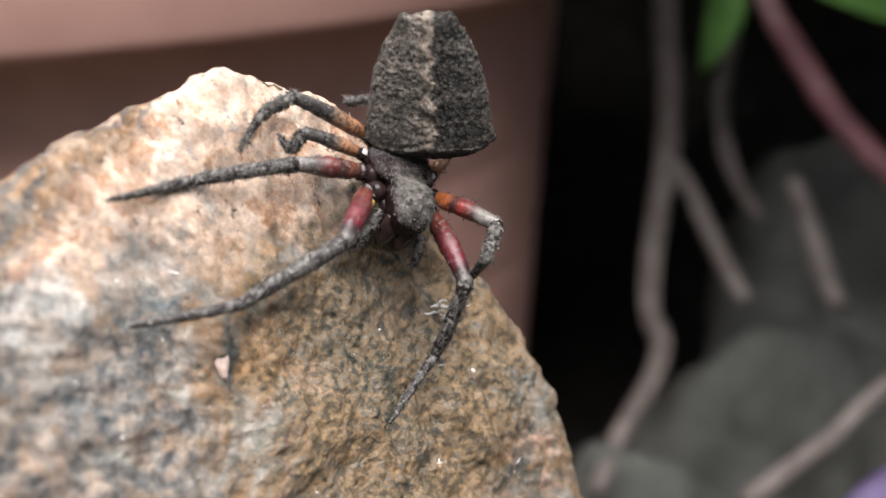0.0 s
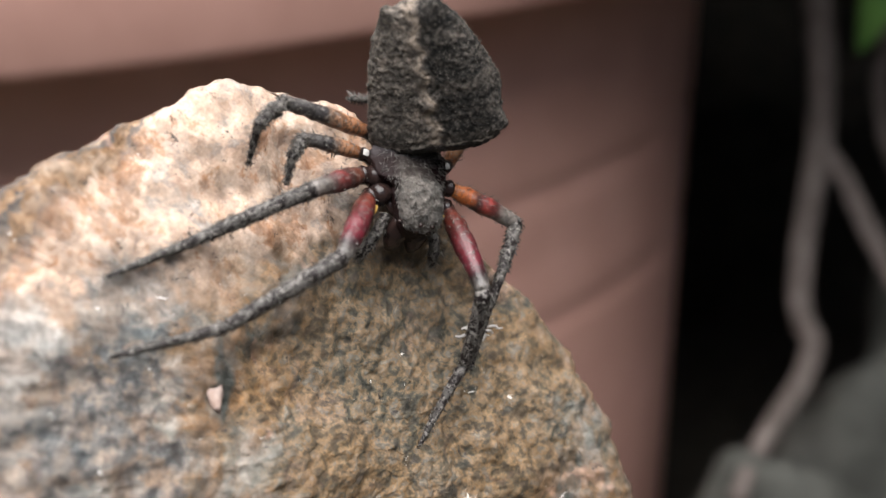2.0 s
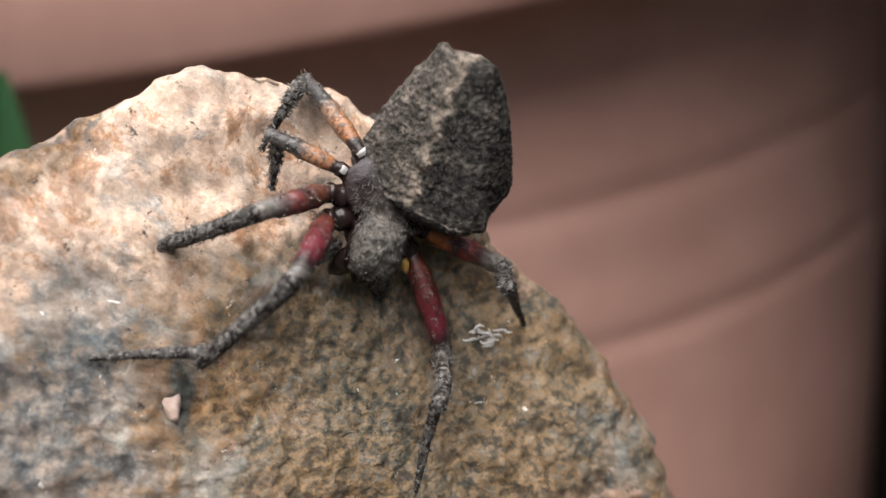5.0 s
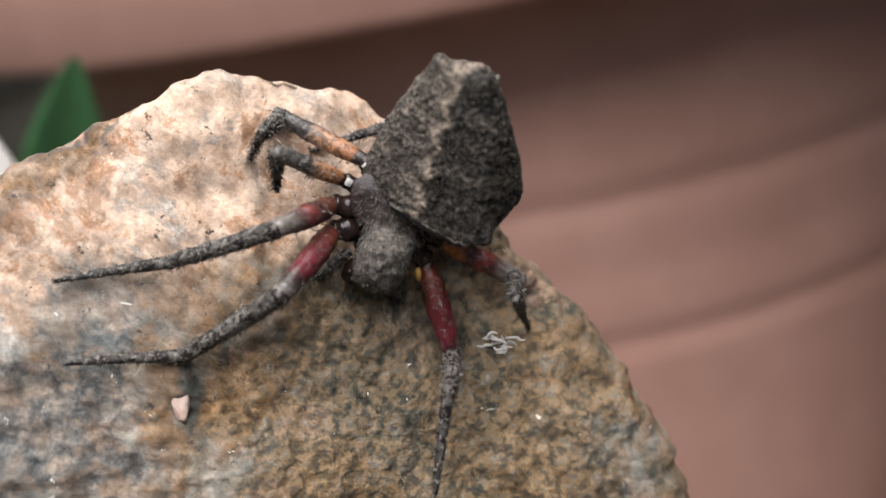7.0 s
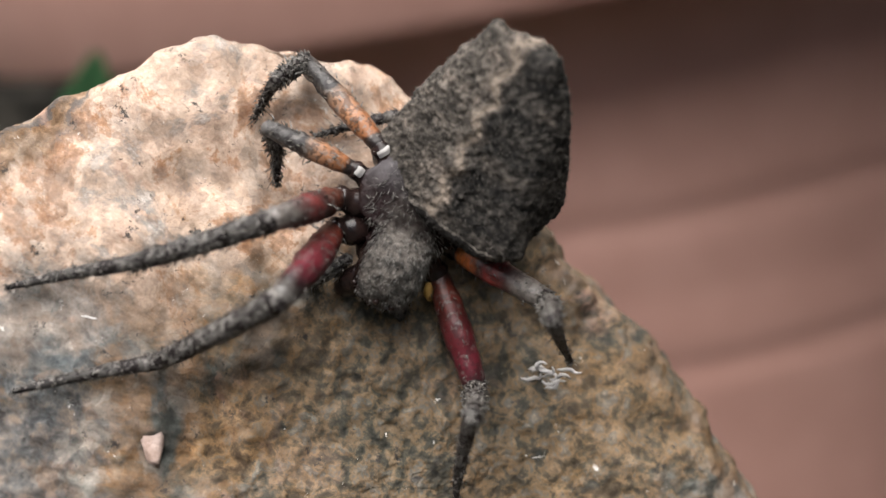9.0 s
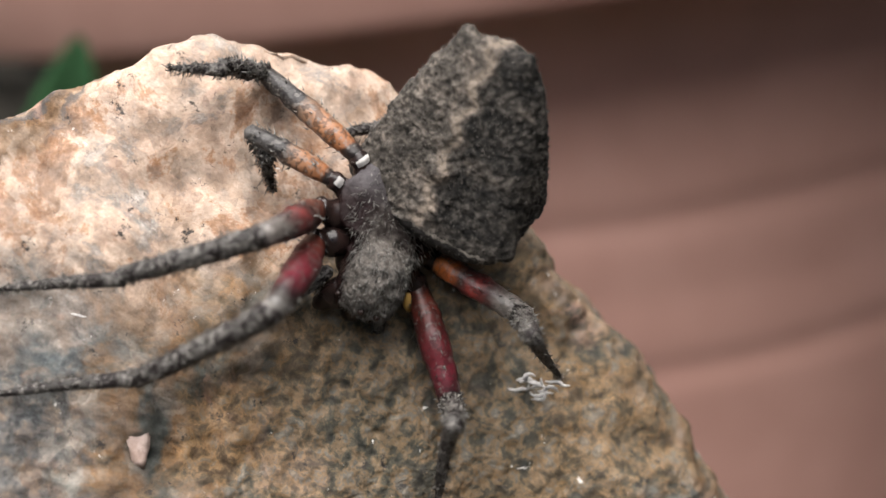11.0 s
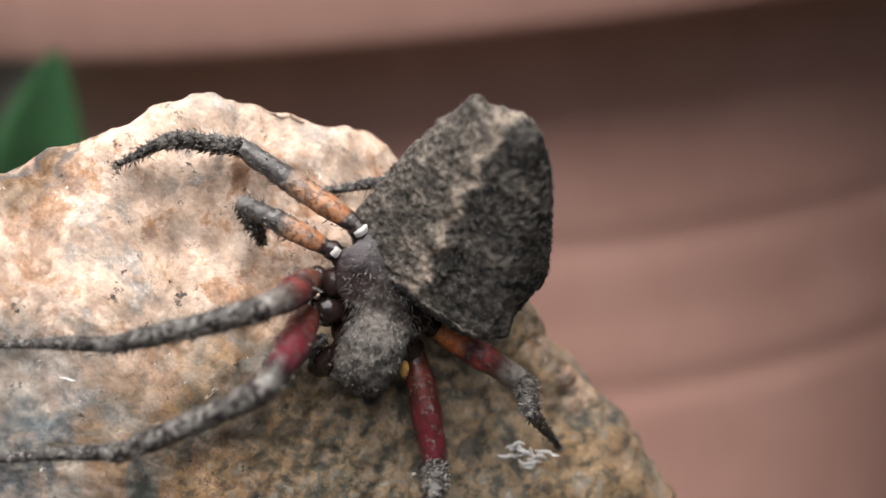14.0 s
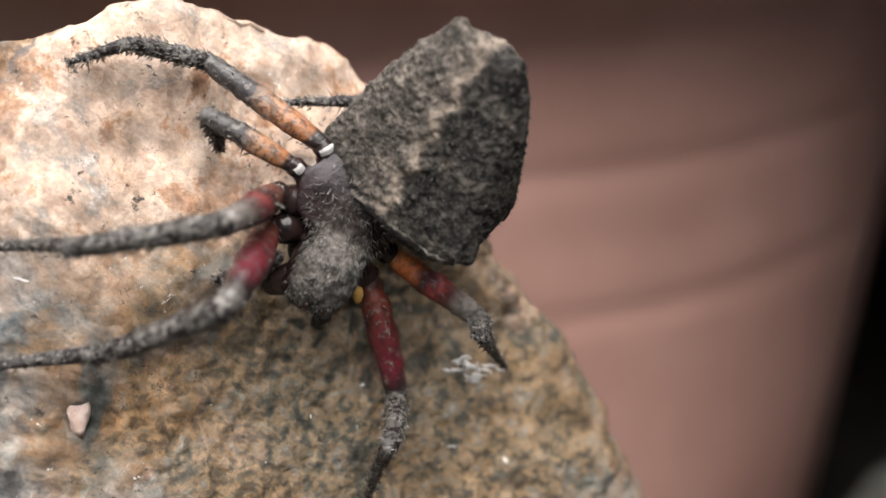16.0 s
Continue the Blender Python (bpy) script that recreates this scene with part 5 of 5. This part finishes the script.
    walk(L4[1], [
        (0, aim(1.147, -0.399, 0.004, 1.455, -0.130, 0.012)),
        (1, aim(1.138, -0.404, 0.016, 1.447, -0.141, 0.057)),
        (2, aim(1.130, -0.402, 0.052, 1.406, -0.132, 0.185)),
        (2.5, aim(1.134, -0.474, -0.010, 1.411, -0.237, 0.175)),
        (3, aim(0.981, -0.612, -0.360, 1.247, -0.353, -0.181)),
        (3.5, aim(0.785, -0.585, -0.659, 1.009, -0.313, -0.445)),
        (3.75, aim(0.694, -0.720, -0.690, 0.970, -0.565, -0.428)),
        (4, aim(0.569, -0.823, -0.665, 0.868, -0.802, -0.384)),
        (4.1, aim(0.574, -0.811, -0.684, 0.834, -0.654, -0.408)),
        (4.2, aim(0.575, -0.791, -0.692, 0.766, -0.516, -0.453)),
        (6.3, aim(0.844, -0.529, -0.626, 0.990, -0.372, -0.272)),
        (6.5, aim(0.870, -0.454, -0.595, 1.023, -0.295, -0.242)),
        (7, aim(0.898, -0.403, -0.572, 1.053, -0.269, -0.211)),
        (7.2, aim(0.924, -0.438, -0.587, 1.067, -0.320, -0.220)),
        (7.3, aim(0.911, -0.626, -0.568, 1.130, -0.676, -0.225)),
        (7.5, aim(0.826, -0.568, -0.637, 1.127, -0.702, -0.392)),
        (8, aim(0.873, -0.574, -0.630, 1.177, -0.653, -0.366)),
        (8.3, aim(0.866, -0.592, -0.636, 1.134, -0.676, -0.337)),
        (8.5, aim(0.852, -0.599, -0.642, 1.142, -0.657, -0.358)),
        (8.7, aim(0.740, -0.629, -0.680, 1.019, -0.699, -0.388)),
        (8.8, aim(0.751, -0.653, -0.679, 1.071, -0.768, -0.450)),
        (8.9, aim(0.707, -0.666, -0.689, 1.025, -0.760, -0.447)),
        (9, aim(0.749, -0.632, -0.677, 0.953, -0.439, -0.375)),
        (9.1, aim(0.733, -0.732, -0.656, 0.969, -0.770, -0.322)),
        (9.3, aim(0.745, -0.671, -0.681, 1.002, -0.639, -0.363)),
        (9.5, aim(0.625, -0.732, -0.687, 0.908, -0.781, -0.394)),
        (9.7, aim(0.774, -0.707, -0.649, 1.078, -0.733, -0.376)),
        (11.8, aim(0.852, -0.585, -0.640, 1.204, -0.453, -0.472)),
        (12, aim(0.868, -0.561, -0.604, 1.254, -0.454, -0.498)),
        (12.5, aim(0.887, -0.487, -0.603, 1.284, -0.371, -0.549)),
        (14, aim(0.952, -0.464, -0.598, 1.343, -0.346, -0.568)),
        (14.5, aim(0.956, -0.470, -0.580, 1.330, -0.299, -0.602)),
        (16, aim(0.927, -0.428, -0.617, 1.315, -0.315, -0.718)),
    ])
    walk(L4[2], [
        (0, aim(1.455, -0.130, 0.012, 1.573, 0.177, -0.134)),
        (1, aim(1.447, -0.141, 0.057, 1.572, 0.184, -0.034)),
        (2, aim(1.406, -0.132, 0.185, 1.376, 0.084, -0.105)),
        (2.5, aim(1.411, -0.237, 0.175, 1.364, -0.048, -0.131)),
        (3, aim(1.247, -0.353, -0.181, 1.157, -0.141, -0.457)),
        (3.5, aim(1.009, -0.313, -0.445, 0.911, -0.012, -0.614)),
        (3.75, aim(0.970, -0.565, -0.428, 0.911, -0.468, -0.772)),
        (4, aim(0.868, -0.802, -0.384, 0.882, -0.965, -0.706)),
        (4.1, aim(0.834, -0.654, -0.408, 0.862, -0.505, -0.737)),
        (4.2, aim(0.766, -0.516, -0.453, 0.789, -0.148, -0.546)),
        (6.3, aim(0.990, -0.372, -0.272, 0.957, -0.128, -0.531)),
        (6.5, aim(1.023, -0.295, -0.242, 0.984, -0.064, -0.510)),
        (7, aim(1.053, -0.269, -0.211, 1.040, -0.037, -0.482)),
        (7.2, aim(1.067, -0.320, -0.220, 1.053, -0.064, -0.474)),
        (7.3, aim(1.130, -0.676, -0.225, 1.305, -0.721, -0.539)),
        (7.5, aim(1.127, -0.702, -0.392, 1.412, -0.767, -0.605)),
        (8, aim(1.177, -0.653, -0.366, 1.432, -0.713, -0.616)),
        (8.3, aim(1.134, -0.676, -0.337, 1.420, -0.720, -0.554)),
        (8.5, aim(1.142, -0.657, -0.358, 1.368, -0.727, -0.632)),
        (8.7, aim(1.019, -0.699, -0.388, 1.161, -0.757, -0.715)),
        (8.8, aim(1.071, -0.768, -0.450, 1.216, -0.872, -0.766)),
        (8.9, aim(1.025, -0.760, -0.447, 1.224, -0.842, -0.738)),
        (9, aim(0.953, -0.439, -0.375, 0.913, -0.178, -0.618)),
        (9.1, aim(0.969, -0.770, -0.322, 1.012, -0.792, -0.680)),
        (9.3, aim(1.002, -0.639, -0.363, 1.106, -0.645, -0.710)),
        (9.5, aim(0.908, -0.781, -0.394, 0.976, -0.842, -0.744)),
        (9.7, aim(1.078, -0.733, -0.376, 1.209, -0.798, -0.707)),
        (11.8, aim(1.204, -0.453, -0.472, 1.297, -0.302, -0.787)),
        (12, aim(1.254, -0.454, -0.498, 1.323, -0.296, -0.813)),
        (12.5, aim(1.284, -0.371, -0.549, 1.406, -0.199, -0.838)),
        (14, aim(1.343, -0.346, -0.568, 1.514, -0.085, -0.752)),
        (14.5, aim(1.330, -0.299, -0.602, 1.459, -0.071, -0.851)),
        (16, aim(1.315, -0.315, -0.718, 1.550, -0.045, -0.792)),
    ])
    walk(R1[0], [
        (0, aim(-0.376, 0.243, -0.066, -0.444, 1.003, 0.221)),
        (1, aim(-0.376, 0.243, -0.066, -0.439, 1.049, 0.177)),
        (2, aim(-0.376, 0.243, -0.066, -0.467, 1.042, 0.215)),
        (2.5, aim(-0.376, 0.243, -0.066, -0.417, 1.036, 0.220)),
        (3, aim(-0.376, 0.243, -0.066, -0.766, 0.959, -0.075)),
        (3.5, aim(-0.376, 0.243, -0.066, -0.690, 0.928, 0.134)),
        (4, aim(-0.376, 0.243, -0.066, -0.873, 0.874, 0.053)),
        (6.5, aim(-0.376, 0.243, -0.066, -0.788, 0.866, 0.082)),
        (7, aim(-0.376, 0.243, -0.066, -0.793, 0.855, 0.026)),
        (8, aim(-0.376, 0.243, -0.066, -0.835, 0.813, 0.096)),
        (9, aim(-0.376, 0.243, -0.066, -0.778, 0.788, 0.212)),
        (12.5, aim(-0.376, 0.243, -0.066, -0.742, 0.852, 0.133)),
        (14, aim(-0.376, 0.243, -0.066, -0.759, 0.835, 0.068)),
        (14.5, aim(-0.376, 0.243, -0.066, -0.823, 0.831, 0.101)),
        (16, aim(-0.376, 0.243, -0.066, -0.924, 0.824, 0.027)),
    ])
    walk(R1[1], [
        (0, aim(-0.444, 1.003, 0.221, -0.565, 1.455, -0.364)),
        (1, aim(-0.439, 1.049, 0.177, -0.640, 1.405, -0.426)),
        (2, aim(-0.467, 1.042, 0.215, -0.593, 1.507, -0.322)),
        (2.5, aim(-0.417, 1.036, 0.220, -0.386, 1.580, -0.259)),
        (3, aim(-0.766, 0.959, -0.075, -0.302, 1.499, 0.129)),
        (3.5, aim(-0.690, 0.928, 0.134, -0.392, 1.559, 0.384)),
        (4, aim(-0.873, 0.874, 0.053, -0.575, 1.412, 0.468)),
        (6.5, aim(-0.788, 0.866, 0.082, -0.577, 1.068, 0.757)),
        (7, aim(-0.793, 0.855, 0.026, -0.579, 0.972, 0.720)),
        (8, aim(-0.835, 0.813, 0.096, -0.607, 0.902, 0.793)),
        (9, aim(-0.778, 0.788, 0.212, -0.421, 0.862, 0.853)),
        (12.5, aim(-0.742, 0.852, 0.133, -0.352, 0.932, 0.754)),
        (14, aim(-0.759, 0.835, 0.068, -0.378, 0.834, 0.700)),
        (14.5, aim(-0.823, 0.831, 0.101, -0.415, 0.854, 0.716)),
        (16, aim(-0.924, 0.824, 0.027, -0.565, 0.996, 0.650)),
    ])
    walk(R1[2], [
        (0, aim(-0.565, 1.455, -0.364, -0.156, 2.062, -0.543)),
        (1, aim(-0.640, 1.405, -0.426, -0.286, 2.056, -0.668)),
        (2, aim(-0.593, 1.507, -0.322, -0.223, 2.179, -0.591)),
        (2.5, aim(-0.386, 1.580, -0.259, 0.009, 2.203, -0.540)),
        (3, aim(-0.302, 1.499, 0.129, -0.019, 2.196, -0.134)),
        (3.5, aim(-0.392, 1.559, 0.384, -0.494, 2.208, 0.006)),
        (4, aim(-0.575, 1.412, 0.468, -0.795, 2.045, 0.120)),
        (6.5, aim(-0.577, 1.068, 0.757, -0.696, 1.830, 0.795)),
        (7, aim(-0.579, 0.972, 0.720, -0.744, 1.724, 0.750)),
        (8, aim(-0.607, 0.902, 0.793, -0.911, 1.469, 0.386)),
        (9, aim(-0.421, 0.862, 0.853, -0.791, 1.416, 0.484)),
        (12.5, aim(-0.352, 0.932, 0.754, -0.753, 1.434, 0.346)),
        (14, aim(-0.378, 0.834, 0.700, -0.773, 1.363, 0.321)),
        (14.5, aim(-0.415, 0.854, 0.716, -0.831, 1.278, 0.241)),
        (16, aim(-0.565, 0.996, 0.650, -0.967, 1.457, 0.200)),
    ])
    walk(R2[0], [
        (0, aim(-0.431, 0.055, -0.066, -0.683, 0.470, 0.424)),
        (1, aim(-0.431, 0.055, -0.066, -1.015, 0.346, 0.108)),
        (2, aim(-0.431, 0.055, -0.066, -1.088, 0.295, -0.050)),
        (2.5, aim(-0.431, 0.055, -0.066, -0.642, 0.478, 0.465)),
        (3, aim(-0.431, 0.055, -0.066, -0.746, 0.222, 0.534)),
        (3.5, aim(-0.431, 0.055, -0.066, -0.936, 0.176, 0.368)),
        (4, aim(-0.431, 0.055, -0.066, -1.006, 0.102, 0.255)),
        (6.5, aim(-0.431, 0.055, -0.066, -1.030, 0.156, 0.103)),
        (7, aim(-0.431, 0.055, -0.066, -1.031, 0.143, 0.059)),
        (8, aim(-0.431, 0.055, -0.066, -0.805, 0.075, 0.517)),
        (9, aim(-0.431, 0.055, -0.066, -0.774, 0.115, 0.535)),
        (12.5, aim(-0.431, 0.055, -0.066, -0.907, 0.215, 0.303)),
        (14, aim(-0.431, 0.055, -0.066, -1.052, 0.152, 0.166)),
        (14.5, aim(-0.431, 0.055, -0.066, -1.025, 0.101, 0.209)),
        (16, aim(-0.431, 0.055, -0.066, -1.089, 0.147, 0.159)),
    ])
    walk(R2[1], [
        (0, aim(-0.683, 0.470, 0.424, -0.398, 0.913, 0.521)),
        (1, aim(-1.015, 0.346, 0.108, -0.708, 0.760, 0.279)),
        (2, aim(-1.088, 0.295, -0.050, -0.831, 0.765, 0.018)),
        (2.5, aim(-0.642, 0.478, 0.465, -0.732, 0.813, 0.058)),
        (3, aim(-0.746, 0.222, 0.534, -0.605, 0.729, 0.636)),
        (3.5, aim(-0.936, 0.176, 0.368, -0.715, 0.573, 0.657)),
        (4, aim(-1.006, 0.102, 0.255, -0.804, 0.402, 0.663)),
        (6.5, aim(-1.030, 0.156, 0.103, -0.859, 0.238, 0.616)),
        (7, aim(-1.031, 0.143, 0.059, -0.888, 0.239, 0.582)),
        (8, aim(-0.805, 0.075, 0.517, -0.668, 0.137, 1.032)),
        (9, aim(-0.774, 0.115, 0.535, -0.547, 0.204, 1.014)),
        (12.5, aim(-0.907, 0.215, 0.303, -0.691, 0.334, 0.783)),
        (14, aim(-1.052, 0.152, 0.166, -0.812, 0.258, 0.643)),
        (14.5, aim(-1.025, 0.101, 0.209, -0.785, 0.243, 0.679)),
        (16, aim(-1.089, 0.147, 0.159, -0.814, 0.218, 0.618)),
    ])
    walk(R2[2], [
        (0, aim(-0.398, 0.913, 0.521, -0.759, 0.976, -0.259)),
        (1, aim(-0.708, 0.760, 0.279, -0.925, 0.969, -0.507)),
        (2, aim(-0.831, 0.765, 0.018, -0.648, 1.581, -0.342)),
        (2.5, aim(-0.732, 0.813, 0.058, -0.502, 1.641, -0.257)),
        (3, aim(-0.605, 0.729, 0.636, -0.960, 1.065, -0.072)),
        (3.5, aim(-0.715, 0.573, 0.657, -1.281, 0.958, 0.139)),
        (4, aim(-0.804, 0.402, 0.663, -1.436, 0.583, 0.132)),
        (6.5, aim(-0.859, 0.238, 0.616, -1.384, 0.498, 0.018)),
        (7, aim(-0.888, 0.239, 0.582, -1.364, 0.500, -0.045)),
        (8, aim(-0.668, 0.137, 1.032, -1.171, 0.313, 0.356)),
        (9, aim(-0.547, 0.204, 1.014, -1.178, 0.402, 0.463)),
        (12.5, aim(-0.691, 0.334, 0.783, -1.400, 0.434, 0.311)),
        (14, aim(-0.812, 0.258, 0.643, -1.500, 0.448, 0.194)),
        (14.5, aim(-0.785, 0.243, 0.679, -1.450, 0.383, 0.183)),
        (16, aim(-0.814, 0.218, 0.618, -1.513, 0.359, 0.142)),
    ])
    walk(R4[0], [
        (0, aim(-0.321, -0.310, -0.044, -0.566, -0.974, -0.284)),
        (1, aim(-0.321, -0.310, -0.044, -0.594, -0.930, -0.359)),
        (2, aim(-0.321, -0.310, -0.044, -0.634, -0.850, -0.455)),
        (2.5, aim(-0.321, -0.310, -0.044, -0.630, -0.816, -0.498)),
        (3, aim(-0.321, -0.310, -0.044, -0.611, -0.777, -0.550)),
        (3.5, aim(-0.321, -0.310, -0.044, -0.720, -0.686, -0.550)),
        (4, aim(-0.321, -0.310, -0.044, -0.681, -0.699, -0.569)),
        (6.5, aim(-0.321, -0.310, -0.044, -0.350, -0.763, -0.648)),
        (7, aim(-0.321, -0.310, -0.044, -0.285, -0.756, -0.659)),
        (8, aim(-0.321, -0.310, -0.044, -0.278, -0.799, -0.628)),
        (9, aim(-0.321, -0.310, -0.044, -0.381, -0.865, -0.566)),
        (12.5, aim(-0.321, -0.310, -0.044, 0.033, -0.986, -0.149)),
        (14, aim(-0.321, -0.310, -0.044, -0.263, -1.013, -0.334)),
        (14.5, aim(-0.321, -0.310, -0.044, -0.372, -1.016, -0.329)),
        (16, aim(-0.321, -0.310, -0.044, -0.517, -0.784, -0.591)),
    ])
    walk(R4[1], [
        (0, aim(-0.566, -0.974, -0.284, -0.089, -1.112, -0.536)),
        (1, aim(-0.594, -0.930, -0.359, -0.106, -1.074, -0.588)),
        (2, aim(-0.634, -0.850, -0.455, -0.146, -1.008, -0.676)),
        (2.5, aim(-0.630, -0.816, -0.498, -0.141, -0.973, -0.713)),
        (3, aim(-0.611, -0.777, -0.550, -0.119, -0.950, -0.750)),
        (3.5, aim(-0.720, -0.686, -0.550, -0.359, -0.723, -0.970)),
        (4, aim(-0.681, -0.699, -0.569, -0.299, -0.729, -0.970)),
        (6.5, aim(-0.350, -0.763, -0.648, 0.139, -0.569, -0.508)),
        (7, aim(-0.285, -0.756, -0.659, 0.187, -0.562, -0.501)),
        (8, aim(-0.278, -0.799, -0.628, 0.180, -0.619, -0.494)),
        (9, aim(-0.381, -0.865, -0.566, 0.135, -0.566, -0.440)),
        (12.5, aim(0.033, -0.986, -0.149, 0.082, -0.642, -0.310)),
        (14, aim(-0.263, -1.013, -0.334, 0.049, -0.655, -0.427)),
        (14.5, aim(-0.372, -1.016, -0.329, -0.012, -0.692, -0.446)),
        (16, aim(-0.517, -0.784, -0.591, 0.006, -0.697, -0.412)),
    ])
    walk(R4[2], [
        (0, aim(-0.089, -1.112, -0.536, 0.335, -0.820, -0.346)),
        (1, aim(-0.106, -1.074, -0.588, 0.321, -0.821, -0.352)),
        (2, aim(-0.146, -1.008, -0.676, 0.296, -0.805, -0.423)),
        (2.5, aim(-0.141, -0.973, -0.713, 0.219, -0.792, -0.311)),
        (3, aim(-0.119, -0.950, -0.750, 0.215, -0.755, -0.331)),
        (3.5, aim(-0.359, -0.723, -0.970, 0.130, -0.511, -1.005)),
        (4, aim(-0.299, -0.729, -0.970, 0.169, -0.492, -1.066)),
        (6.5, aim(0.139, -0.569, -0.508, 0.502, -0.229, -0.602)),
        (7, aim(0.187, -0.562, -0.501, 0.604, -0.234, -0.581)),
        (8, aim(0.180, -0.619, -0.494, 0.620, -0.273, -0.593)),
        (9, aim(0.135, -0.566, -0.440, 0.512, -0.251, -0.579)),
        (12.5, aim(0.082, -0.642, -0.310, 0.285, -0.477, -0.661)),
        (14, aim(0.049, -0.655, -0.427, 0.357, -0.394, -0.704)),
        (14.5, aim(-0.012, -0.692, -0.446, 0.346, -0.420, -0.702)),
        (16, aim(0.006, -0.697, -0.412, 0.420, -0.424, -0.637)),
    ])
    for piece, m in zip(R3, (aim(-0.409, -0.133, -0.066, -0.62, -0.50, 0.02), aim(-0.62, -0.50, 0.02, -0.64, -0.66, -0.16), aim(-0.64, -0.66, -0.16, -0.60, -0.72, -0.36))):
        walk(piece, [(0, m), (16, m)])


cam.data.dof.use_dof = True
cam.data.dof.focus_object = spider
cam.data.dof.aperture_fstop = 20.0
motions()
